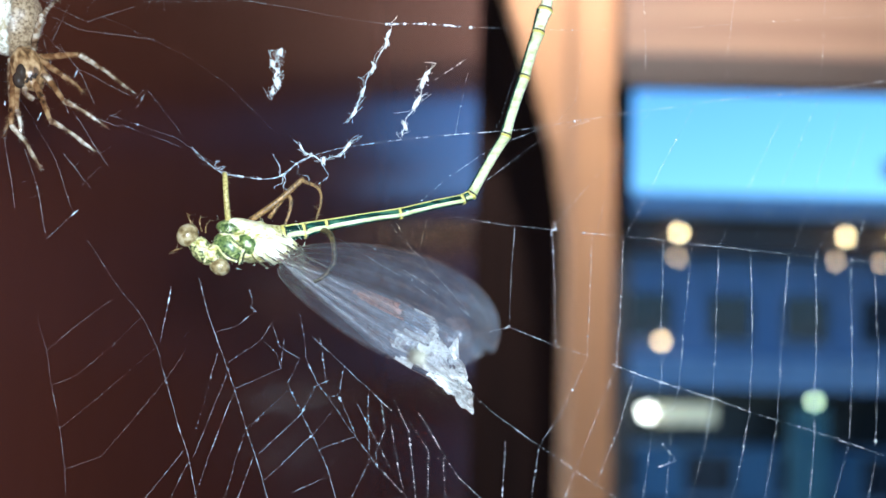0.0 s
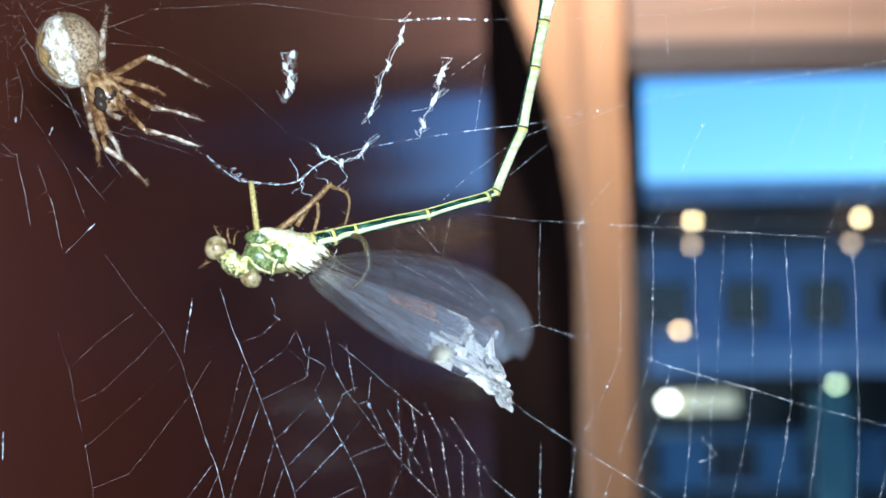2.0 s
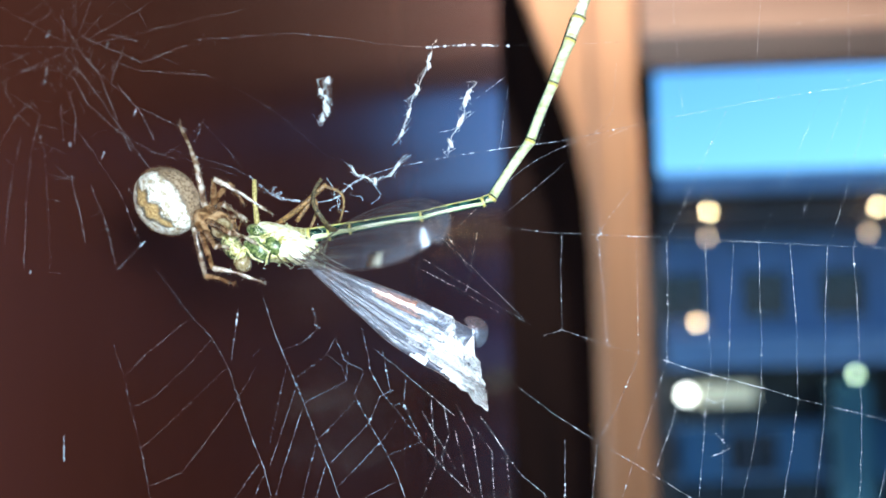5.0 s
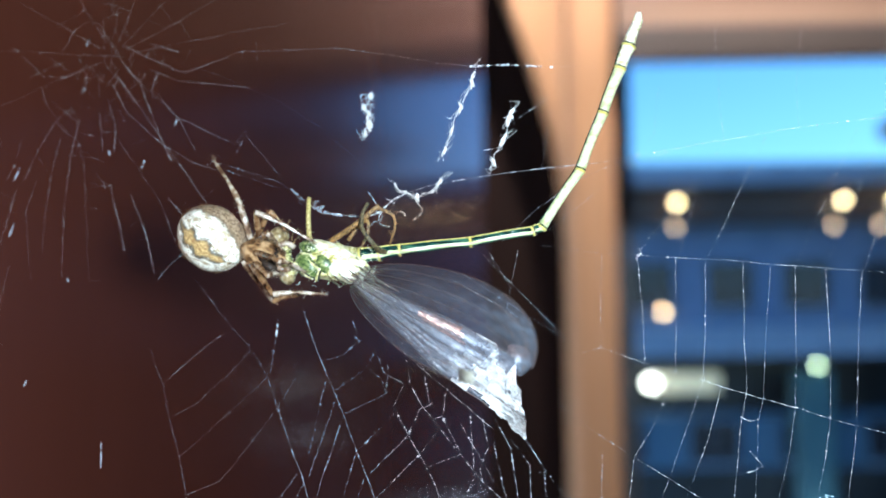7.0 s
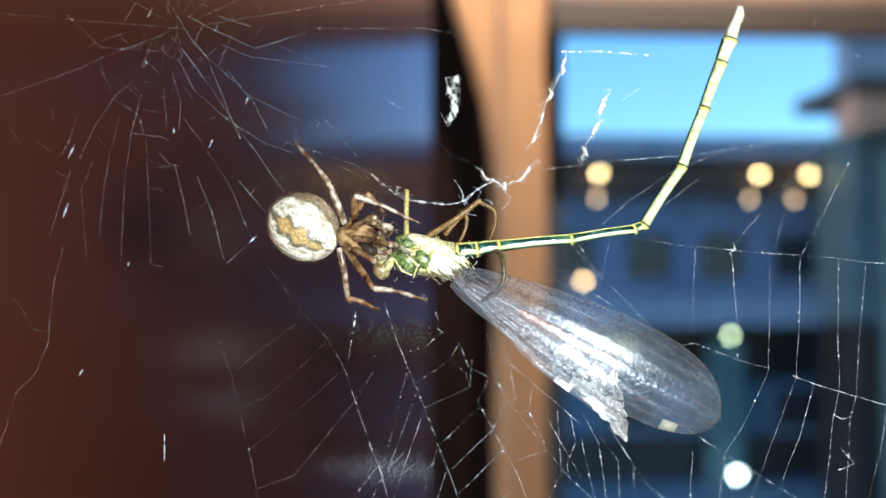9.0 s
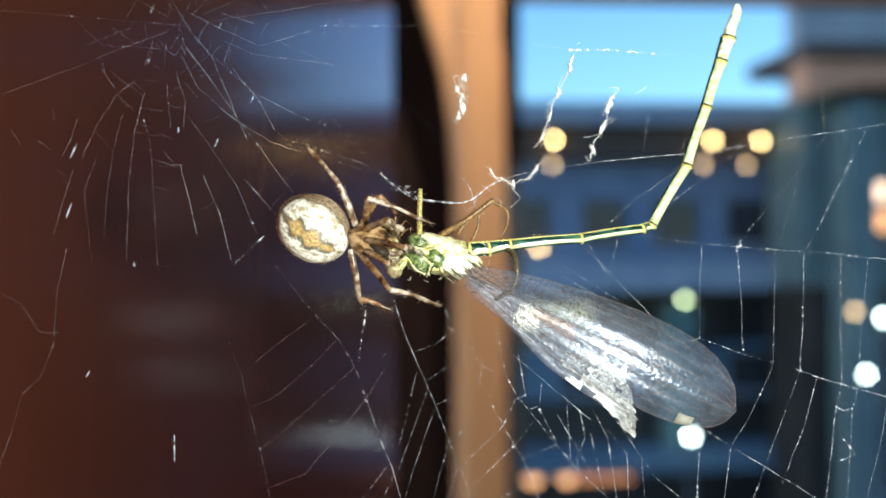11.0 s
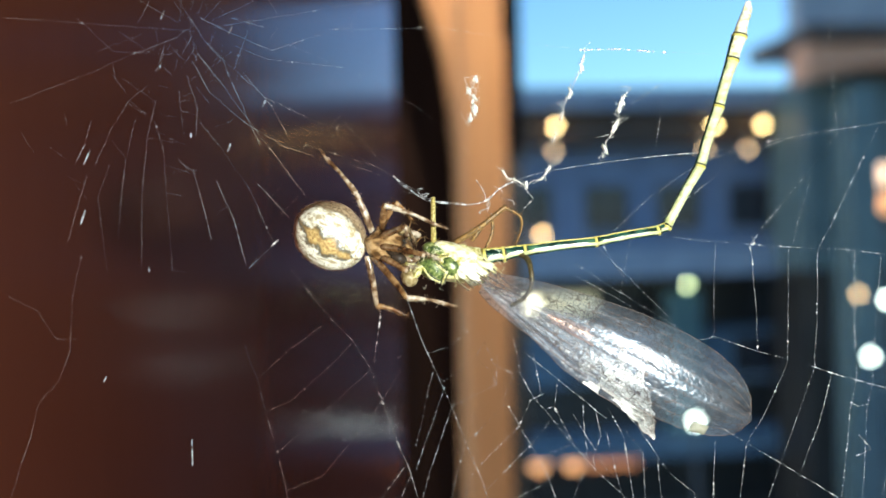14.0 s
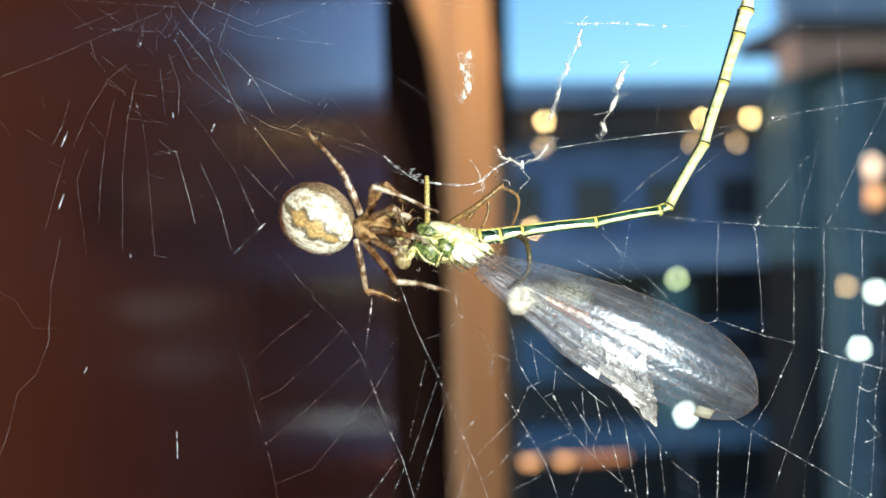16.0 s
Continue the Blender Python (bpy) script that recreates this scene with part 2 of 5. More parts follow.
M_FACE = mesh_material("yellow_black_face", [(0.42, (0.02, 0.03, 0.015)), (0.5, (0.3, 0.32, 0.08)), (0.58, (0.74, 0.7, 0.34))], 5000, rough=0.4, bump=0.5)
M_ROOT = mesh_material("cream_bristly_cuticle", [(0.36, (0.5, 0.44, 0.18)), (0.46, (0.8, 0.76, 0.46)), (0.58, (0.92, 0.9, 0.72))], 2600, stretch=(0.5, 1, 1), rough=0.45, bump=0.4)
M_GREEN_BODY = mesh_material("metallic_green_cuticle", [(0.36, (0.025, 0.045, 0.014)), (0.45, (0.09, 0.135, 0.032)), (0.57, (0.19, 0.235, 0.065)), (0.68, (0.42, 0.42, 0.18))], 4200, rough=0.34, bump=0.35, spec=0.6)
M_ABDOMEN = mesh_material("blue_green_abdomen_cuticle", [(0.4, (0.006, 0.025, 0.018)), (0.52, (0.018, 0.07, 0.05)), (0.64, (0.06, 0.15, 0.08))], 3600, stretch=(0.2, 1, 1), rough=0.22, bump=0.2, spec=0.8)
M_PALE = mesh_material("pale_green_cuticle", [(0.3, (0.44, 0.48, 0.18)), (0.5, (0.66, 0.69, 0.36)), (0.68, (0.82, 0.83, 0.58))], 2800, stretch=(0.3, 1, 1), rough=0.3, bump=0.3, spec=0.7)
M_YELLOW = mesh_material("pale_yellow_cuticle", [(0.38, (0.3, 0.26, 0.05)), (0.46, (0.66, 0.6, 0.22)), (0.58, (0.86, 0.83, 0.5))], 4400, rough=0.4, bump=0.5)
M_RING = mesh_material("yellow_joint_cuticle", [(0.3, (0.6, 0.5, 0.08)), (0.7, (0.75, 0.68, 0.2))], 6000, rough=0.4)
M_DARKRING = mesh_material("black_joint_cuticle", [(0.3, (0.01, 0.012, 0.01)), (0.7, (0.03, 0.035, 0.02))], 6000, rough=0.35)
M_EYE = mesh_material("pale_olive_compound_eye", [(0.38, (0.16, 0.11, 0.045)), (0.5, (0.32, 0.24, 0.11)), (0.62, (0.46, 0.38, 0.22))], 2500, rough=0.22, bump=0.15, coat=0.6)
M_LEG_Y = mesh_material("yellow_leg_cuticle", [(0.4, (0.26, 0.19, 0.04)), (0.6, (0.6, 0.5, 0.17))], 7200, rough=0.4)
M_LEG_B = mesh_material("brown_bristly_leg_cuticle", [(0.4, (0.08, 0.045, 0.015)), (0.6, (0.36, 0.2, 0.06))], 7200, rough=0.45)
M_LEG_D = mesh_material("dark_olive_leg_cuticle", [(0.4, (0.025, 0.02, 0.01)), (0.6, (0.16, 0.12, 0.05))], 7200, rough=0.4)
M_WING = thin_film("clear_wing_membrane", (0.38, 0.45, 0.55), 0.27, 0.09, 0.1, 0.08, 4200, 0.7, 0.38, 0.16, 0.5, 0.04)
M_WING_SMOKY = thin_film("smoky_wing_membrane", (0.34, 0.38, 0.47), 0.34, 0.08, 0.2, 0.12, 4400, 0.55, 0.12, 0.2, 0.7, 0.04)
# the coppery reflection on the wing, put into the membrane's colour
M_WING_COPPER = thin_film("coppery_wing_sheen", (0.85, 0.5, 0.38), 0.3, 0.12, 0.5, 0.1, 4400, 0.5, 0.4, 0.2, 1.0)
M_WING_WET = thin_film("crumpled_wing_membrane", (0.95, 0.94, 0.9), 0.24, 0.3, 0.45, 0.95, 5600, 0.4, 0.15, 0.8, 0.1, 0.012, 0.12)
M_VEIN = material("brown_wing_vein", (0.09, 0.065, 0.05), 0.4, second=(0.2, 0.13, 0.1), scale=800)
M_STIGMA = material("cream_wing_spot", (0.33, 0.31, 0.23), 0.6, second=(0.42, 0.4, 0.31), scale=900)
M_STIGMA.node_tree.nodes["Principled BSDF"].inputs["Alpha"].default_value = 0.7

M_SP_TAN = mesh_material("tan_hairy_cuticle", [(0.36, (0.07, 0.033, 0.012)), (0.48, (0.24, 0.13, 0.05)), (0.62, (0.48, 0.31, 0.15))], 2200, stretch=(0.6, 1, 1), rough=0.3, bump=0.4)
M_SP_LEG = mesh_material("banded_brown_leg_cuticle", [(0.34, (0.045, 0.02, 0.008)), (0.47, (0.17, 0.08, 0.03)), (0.62, (0.34, 0.2, 0.09))], 1500, rough=0.22, bump=0.4, spec=0.9)
M_SP_TIP = mesh_material("greyish_leg_cuticle", [(0.38, (0.09, 0.045, 0.022)), (0.48, (0.25, 0.16, 0.09)), (0.6, (0.54, 0.45, 0.34))], 1500, stretch=(1, 1, 1), rough=0.22, bump=0.5, spec=1.0)
M_SP_JAW = mesh_material("glossy_black_jaw", [(0.3, (0.012, 0.01, 0.01)), (0.7, (0.05, 0.035, 0.025))], 900, rough=0.15)


def abdomen_skin(name):
    """The spider's back: an ochre leaf mark with dark lobed edges on white, tan mottled flanks."""
    m = mesh_material(name, [(0.36, (0.12, 0.075, 0.04)), (0.48, (0.31, 0.215, 0.12)), (0.6, (0.45, 0.335, 0.21))], 5200, rough=0.42, bump=0.35)
    nt = m.node_tree
    b = nt.nodes["Principled BSDF"]
    flank = [n for n in nt.nodes if n.type == "VALTORGB"][0].outputs[0]
    tc = nt.nodes.new("ShaderNodeTexCoord")
    xyz = nt.nodes.new("ShaderNodeSeparateXYZ")
    nt.links.new(tc.outputs["Object"], xyz.inputs[0])

    def calc(op, *values):
        n = nt.nodes.new("ShaderNodeMath")
        n.operation = op
        for k, v in enumerate(values):
            if isinstance(v, (int, float)):
                n.inputs[k].default_value = v
            else:
                nt.links.new(v, n.inputs[k])
        return n.outputs[0]

    def grain(scale):
        n = nt.nodes.new("ShaderNodeTexNoise")
        n.inputs["Scale"].default_value = scale
        n.inputs["Detail"].default_value = 3
        nt.links.new(tc.outputs["Object"], n.inputs["Vector"])
        return calc("SUBTRACT", n.outputs["Fac"], 0.5)

    def step(value, lo, hi):
        n = nt.nodes.new("ShaderNodeMapRange")
        n.inputs["From Min"].default_value, n.inputs["From Max"].default_value = lo, hi
        nt.links.new(value, n.inputs["Value"])
        return n.outputs[0]

    def blend(fac, under, over):
        n = nt.nodes.new("ShaderNodeMix")
        n.data_type = "RGBA"
        nt.links.new(fac, n.inputs["Factor"])
        for key, v in (("A", under), ("B", over)):
            if isinstance(v, tuple):
                n.inputs[key].default_value = (*v, 1)
            else:
                nt.links.new(v, n.inputs[key])
        return n.outputs["Result"]

    along = calc("DIVIDE", xyz.outputs["X"], 66 * PX)
    around = calc("ARCTAN2", calc("DIVIDE", xyz.outputs["Z"], 58.0), calc("DIVIDE", xyz.outputs["Y"], -50.0))
    fine, coarse = grain(5200), grain(1500)
    drawn = nt.nodes.new("ShaderNodeMapping")
    drawn.inputs["Scale"].default_value = (0.3, 1.0, 1.0)
    nt.links.new(tc.outputs["Object"], drawn.inputs["Vector"])
    hair = nt.nodes.new("ShaderNodeTexNoise")
    hair.inputs["Scale"].default_value = 3600
    hair.inputs["Detail"].default_value = 4
    nt.links.new(drawn.outputs[0], hair.inputs["Vector"])
    streak = calc("SUBTRACT", hair.outputs["Fac"], 0.5)
    off = calc("ADD", calc("ABSOLUTE", calc("ADD", around, 0.32)), calc("MULTIPLY", fine, 0.28))
    # the leaf mark narrows to both ends and is lobed along its sides
    lobes = calc("ADD", 0.23, calc("MULTIPLY", calc("SINE", calc("MULTIPLY", along, 12.0)), 0.08))
    half = calc("MULTIPLY", lobes, calc("SUBTRACT", 1.15, calc("MULTIPLY", calc("MULTIPLY", along, along), 1.3)))
    inside = step(calc("SUBTRACT", half, off), -0.02, 0.05)
    rim = calc("MULTIPLY", step(calc("ABSOLUTE", calc("SUBTRACT", off, half)), 0.13, 0.03), step(coarse, -0.2, 0.02))
    wide = step(calc("ADD", off, calc("MULTIPLY", coarse, 0.3)), 1.12, 0.98)
    border = calc("MULTIPLY", step(calc("ABSOLUTE", calc("SUBTRACT", off, 1.1)), 0.16, 0.04), step(fine, -0.06, 0.06))
    white = blend(step(calc("ADD", streak, calc("MULTIPLY", fine, 0.5)), -0.14, 0.08), (0.44, 0.35, 0.2), (0.95, 0.92, 0.78))
    ochre = blend(step(fine, -0.14, 0.12), (0.34, 0.2, 0.07), (0.7, 0.5, 0.2))
    skin = blend(calc("MULTIPLY", border, 0.7), flank, (0.06, 0.045, 0.03))
    skin = blend(wide, skin, white)
    skin = blend(inside, skin, ochre)
    skin = blend(calc("MULTIPLY", rim, 0.85), skin, (0.05, 0.04, 0.025))
    nt.links.new(skin, b.inputs["Base Color"])
    return m


PX = 3.88e-5                      # one design unit of the web and of the animals, in metres
M_SP_BACK = abdomen_skin("leaf_marked_abdomen_skin")

# ---------------------------------------------------------------- mesh helpers
def part(name, bm, mat, parent=None, label="", smooth=True):
    me = bpy.data.meshes.new(name)
    bmesh.ops.recalc_face_normals(bm, faces=bm.faces[:])
    hard = bm.faces.layers.int.get("hard")
    if smooth and not hard:
        for f in bm.faces:
            f.smooth = True
    bm.to_mesh(me)
    bm.free()
    for m in (mat if isinstance(mat, (list, tuple)) else (mat,)):
        me.materials.append(m)
    ob = new(name, me)
    ob.parent = parent
    if label:
        tagged(ob, label)
    return ob


def box(x0, x1, y0, y1, z0, z1, bevel=0.0, bm=None):
    bm = bm or bmesh.new()
    vs = bmesh.ops.create_cube(bm, size=1.0)["verts"]
    for v in vs:
        v.co = Vector(((x0 + x1) / 2 + v.co.x * (x1 - x0), (y0 + y1) / 2 + v.co.y * (y1 - y0), (z0 + z1) / 2 + v.co.z * (z1 - z0)))
    if bevel:
        es = list({e for v in vs for e in v.link_edges})
        bmesh.ops.bevel(bm, geom=es, offset=bevel, segments=2, profile=0.5, affect="EDGES")
    hard = bm.faces.layers.int.get("hard") or bm.faces.layers.int.new("hard")
    for f in bm.faces:
        f[hard] = 1
    return bm


def ball(center, radii, turn=0.0, rings=16, bm=None, lumps=0.0, tilt=None):
    """An ellipsoid, turned about y by degrees."""
    bm = bm or bmesh.new()
    vs = bmesh.ops.create_uvsphere(bm, u_segments=rings * 2, v_segments=rings, radius=1.0)["verts"]
    r = Matrix.Rotation(radians(turn), 3, "Y")
    for v in vs:
        p = v.co.copy()
        if lumps:
            p *= 1 + lumps * (noise.noise(p * 2.3 + Vector(center) * 900) + 0.45 * noise.noise(p * 6 + Vector(center) * 700) + 0.25 * noise.noise(p * 13))
        v.co = Vector(center) + r @ Vector((p.x * radii[0], p.y * radii[1], p.z * radii[2]))
    return bm


def tube(points, radii, sides=8, bm=None, cap=True):
    """A tube along points; radii: one each."""
    bm = bm or bmesh.new()
    points = [Vector(p) for p in points]
    rings, side = [], None
    for i, p in enumerate(points):
        a = points[max(i - 1, 0)]
        b = points[min(i + 1, len(points) - 1)]
        d = (b - a).normalized()
        if side is None:
            side = d.orthogonal().normalized()
        side = (side - d * side.dot(d)).normalized()
        up = d.cross(side)
        rings.append([bm.verts.new(p + (side * math.cos(k * 2 * math.pi / sides) + up * math.sin(k * 2 * math.pi / sides)) * radii[i])
                      for k in range(sides)])
    for r0, r1 in zip(rings, rings[1:]):
        for k in range(sides):
            bm.faces.new((r0[k], r0[(k + 1) % sides], r1[(k + 1) % sides], r1[k]))
    if cap and sides > 2:
        bm.faces.new(rings[0])
        bm.faces.new(rings[-1][::-1])
    return bm


def empty(name, at=(0, 0, 0)):
    ob = new(name)
    ob.location = at
    ob.empty_display_size = 0.01
    return ob


# ---------------------------------------------------------------- the porch
WALL_TURN = -9.9          # the varnished wall runs slightly off the view's axis


def wall_point(along, out=0.0):
    """A point on the varnished wall's face, metres along it; out: metres in front of it."""
    a = radians(9.9)
    return Vector((-0.0617 + math.sin(a) * along + math.cos(a) * out, 0.1187 + math.cos(a) * along - math.sin(a) * out, 0))


def porch():
    # the varnished side wall: wide boards stood upright, with narrow joints
    m = Matrix.Translation(wall_point(0)) @ Matrix.Rotation(radians(WALL_TURN), 4, "Z")
    wall = part("wall_west", box(-0.16, -0.012, -2.2, 0.415, 0.0, 2.6, 0.002), M_WALL)
    wall.matrix_world = m
    tagged(wall, "glossy red-brown varnished wooden side wall", "wall", kind="structure")
    part("face_board", box(-0.012, 0.0, -2.2, 0.415, 0.0, 2.599, 0.0015), M_WALL, wall)
    tagged(part("wall_south", box(-0.6, 3.1, -2.45, -2.3, 0.0, 2.6), M_DARK), "dark wooden wall of the porch", "wall", kind="structure")
    tagged(part("wall_east", box(2.95, 3.1, -2.3, 1.6, 0.0, 2.6), M_DARK), "dark wooden end wall of the porch", "wall", kind="structure")
    tagged(part("floor", box(-0.6, 3.1, -2.3, 1.75, -0.08, 0.0), M_FLOOR), "brown wooden deck floor", "floor", kind="structure")
    tagged(part("ceiling", box(-0.7, 3.2, -2.45, 1.75, 2.6, 2.7), M_CEIL), "brown boarded porch ceiling", "ceiling", kind="structure")
    # dark panel beyond the varnished wall
    panel = part("wall_north", box(-0.6, 0.205, 1.57, 1.64, 0.0, 2.6, 0.002), M_DARK)
    tagged(panel, "dark-stained wooden panel behind the post", "wall", kind="structure")
    # pale post with a knee brace, carrying the beam
    post = empty("timber_post", (0.192, 1.53, 0))
    tagged(post, "pale planed timber post with a knee brace under the beam", "post")
    part("shaft", box(-0.036, 0.036, -0.036, 0.036, 0.0, 2.32, 0.013), M_POST, post)
    bm = bmesh.new()
    prof = [(-0.036, 1.62), (-0.041, 1.70), (-0.053, 1.78), (-0.083, 1.88), (-0.117, 1.98), (-0.155, 2.09), (-0.21, 2.32), (-0.036, 2.32)]
    f0 = [bm.verts.new((x, -0.02, z)) for x, z in prof]
    f1 = [bm.verts.new((x, 0.030, z)) for x, z in prof]
    bm.faces.new(f0)
    bm.faces.new(f1[::-1])
    for i in range(len(prof)):
        j = (i + 1) % len(prof)
        bm.faces.new((f0[i], f0[j], f1[j], f1[i]))
    part("knee_brace", bm, M_POST, post, smooth=False)
    beam = part("beam", box(0.229, 3.0, 1.48, 1.66, 1.906, 2.6, 0.006), M_BEAM)
    tagged(beam, "brown timber beam over the opening", "trim", kind="structure")
    # stands in for the beam's shaded underside; the shade is in its colour
    board = part("trim", box(0.2295, 2.95, 1.470, 1.4795, 1.869, 1.918, 0.002), M_BEAM_SHADE)
    tagged(board, "dark brown board standing in for the beam's shaded underside", "trim", kind="structure")
    jamb = part("window_frame", box(0.2295, 0.262, 1.565, 1.60, 0.0, 1.905, 0.003), M_FRAME)
    tagged(jamb, "slate-grey painted frame along the post", "frame", kind="structure")
    # housings for the added downlights, out of view
    for dx, dy in DOWNLIGHTS:
        lamp = empty("unseen_downlight", (dx, dy, 2.6))
        tagged(lamp, "small round metal downlight added out of view on the porch ceiling", "lamp", "porch downlights")
        bm = tube([(0, 0, 0), (0, 0, -0.035)], [0.05, 0.05], 24, cap=False)
        tube([(0, 0, -0.035), (0, 0, -0.035), (0, 0, -0.002)], [0.05, 0.044, 0.044], 24, bm, cap=False)
        part("housing", bm, M_METAL, lamp)


porch()

# ---------------------------------------------------------------- the street outside
FAR = 22.0


def globe(x, z, r, mat, label, y=FAR - 0.9, hang=0.5):
    g = empty("globe_lamp", (x, y, z))
    tagged(g, label, "lamp", "lamps across the street")
    part("shade", ball((0, 0, 0), (r, r, r), rings=10), mat, g)
    part("cap", tube([(0, 0, r * 0.85), (0, 0, r * 1.25)], [r * 0.5, r * 0.3], 10), M_METAL, g)
    part("stem", tube([(0, 0, r * 1.2), (0, 0, r * 1.2 + hang)], [0.02, 0.02], 6), M_METAL, g)
    return g


def far_window(x, z, w, h, house, y):
    win = part("window", box(x - w / 2, x + w / 2, y - 0.04, y + 0.05, z, z + h), M_GLASS, house)
    f = bmesh.new()
    for a, b, c, d in ((x - w / 2 - .07, x - w / 2, z - .07, z + h + .07), (x + w / 2, x + w / 2 + .07, z - .07, z + h + .07),
                       (x - w / 2, x + w / 2, z - .07, z), (x - w / 2, x + w / 2, z + h, z + h + .07), (x - .03, x + .03, z, z + h)):
        box(a, b, y - 0.07, y + 0.04, c, d, bm=f)
    part("frame", f, M_FRAME, win, smooth=False)
    part("sill", box(x - w / 2 - .1, x + w / 2 + .1, y - 0.16, y - 0.072, z - .12, z - .072), M_SLAB, win)


def street():
    tagged(part("ground", box(-900, 900, 3.5, 1800, -4.9, -4.6), M_GROUND), "dark asphalt street ground", "ground", kind="structure")
    y = FAR
    h = empty("apartment_building", (0, 0, 0))
    tagged(h, "blue-grey rendered building with balcony slabs and dark eaves", "building")
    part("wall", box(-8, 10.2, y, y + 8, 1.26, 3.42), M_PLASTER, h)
    part("wall", box(-8, 10.2, y + 1.2, y + 8, -0.62, 0.62), M_SHOP, h)
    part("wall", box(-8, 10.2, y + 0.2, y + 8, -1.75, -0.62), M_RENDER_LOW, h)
    part("shopfront", box(-8, 10.2, y + 0.3, y + 8, -2.7, -1.751), M_SHOP, h)
    part("wall", box(-8, 10.2, y + 1.0, y + 8, -4.6, -3.25), M_SHOP, h)
    part("balcony_slab", box(-8, 10.2, y - 0.7, y + 8, 0.63, 1.25, 0.02), M_SLAB, h)
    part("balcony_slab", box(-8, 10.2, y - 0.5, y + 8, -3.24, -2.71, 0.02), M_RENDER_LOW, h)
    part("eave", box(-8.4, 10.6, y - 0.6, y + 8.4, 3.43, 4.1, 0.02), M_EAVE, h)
    part("parapet", box(-8.6, 10.8, y - 1.1, y + 8.6, 4.11, 4.55, 0.03), M_SLAB, h)
    for x in (-5.4, -3.8, -2.2, -0.6, 1.0, 2.6, 4.1, 5.75, 7.35, 8.95):
        far_window(x, 1.68, 0.8, 0.85, h, y)
    for x in (1.6, 3.4, 5.4, 7.3, 9.1):
        far_window(x, -1.55, 0.9, 0.75, h, y + 0.2)
    # dull teal pillar below the green lamp
    part("pillar", box(7.0, 7.72, y - 0.35, y + 0.19, -2.7, 0.3, 0.03), M_PILLAR, h)
    # lit shop window and its sign panel
    globe(4.17, 0.04, 0.13, M_WARM, "bright warm white globe lamp in the shopfront", y + 0.6, 0.2)
    part("lit_window", box(4.35, 5.75, y + 1.08, y + 1.19, -0.2, 0.2), material("lit_shop_blind", (0.75, 0.68, 0.45), 0.6, glow=0.55), h)
    for x in (4.15, 4.89):
        globe(x, -3.31, 0.2, M_ORANGE, "orange globe lamp under the lower slab", y - 0.1, 0.06)
    part("lit_window", box(5.4, 6.6, y + 0.9, y + 0.99, -3.7, -3.3), material("orange_lit_blind", (0.8, 0.3, 0.12), 0.6, glow=0.8), h)
    # eave lamps, with smaller ones on the wall below them
    for x, back in ((4.51, 0.04), (7.88, 0.21), (8.93, 0.32)):
        globe(x, 3.77, 0.06, M_AMBER, "amber globe lamp under the dark eaves", y - 0.85, 0.15)
        globe(x - back, 3.26, 0.06, M_AMBER_DIM, "dim amber globe lamp on the wall under the eaves", y - 0.85, 0.3)
    globe(4.29, 1.56, 0.07, M_AMBER_LOW, "amber globe lamp on the upper wall", y - 0.3, 0.2)
    globe(7.36, 0.43, 0.07, M_GREEN, "green-tinted globe lamp under the balcony slab", y - 0.5, 0.1)
    for x, yy, z, m, r in ((7.34, y - 0.9, -2.40, M_WHITE, 0.08), (9.44, y - 4.2, -0.76, M_WHITE_LOW, 0.07), (9.78, y - 4.2, 0.25, M_WHITE_LOW, 0.08)):
        p = empty("street_lamp", (x, yy, -4.6))
        zz = z + 4.6
        tagged(p, "white globe street lamp on a slim metal pole", "street lamp", "street lamps")
        part("pole", tube([(0, 0, 0), (0, 0, 0.3), (0, 0, zz - r)], [0.09, 0.05, 0.04], 10), M_FRAME, p)
        part("lantern", ball((0, 0, zz), (r, r, r), rings=10), m, p)
    # the corner house on the other side
    c = empty("corner_house", (0, 0, 0))
    tagged(c, "teal-clad corner house with an orange arched band", "building")
    y2 = FAR - 3.0
    part("wall", box(9.25, 19, y2 + 0.8, y2 + 2.6, 0.75, 4.5), M_TEAL, c)
    part("shopfront", box(9.3, 19, y2 + 1.0, y2 + 2.6, -4.6, 0.74), M_SHOP, c)
    part("rear_wall", box(9.95, 26, y2 + 2.61, y2 + 3.2, -4.6, 11.5, 0.03), M_GREY, c)
    part("column", box(9.75, 10.35, y2, y2 + 0.79, -4.6, 4.3, 0.05), M_TEAL, c)
    bm = bmesh.new()
    n = 24
    lo, hi = [], []
    for i in range(n + 1):
        u = i / n
        x = 8.88 + 3.2 * u
        lo.append((x, 4.36 + 0.26 * math.sin(math.pi * max(0.0, min(1.0, (u - 0.06) / 0.88))) ** 0.8))
        hi.append((x, 5.06))
    for yy in (y2 - 0.15, y2 + 0.7):
        ring = [bm.verts.new((x, yy, z)) for x, z in lo] + [bm.verts.new((x, yy, z)) for x, z in hi[::-1]]
        bm.faces.new(ring)
    bm.verts.ensure_lookup_table()
    k = len(bm.verts) // 2
    for i in range(k):
        j = (i + 1) % k
        bm.faces.new((bm.verts[i], bm.verts[j], bm.verts[k + j], bm.verts[k + i]))
    part("arch_band", bm, M_BRICK, c, smooth=False)
    part("band", box(12.09, 19, y2 - 0.1, y2 + 0.7, 4.36, 5.06, 0.02), M_BRICK, c)
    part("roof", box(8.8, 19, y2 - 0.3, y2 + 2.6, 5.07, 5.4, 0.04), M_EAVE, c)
    for z in (-3.4, -1.0):
        for x in (11.25, 12.85, 14.45):
            far_window(x, z, 0.9, 1.3, c, y2 + 1.0)
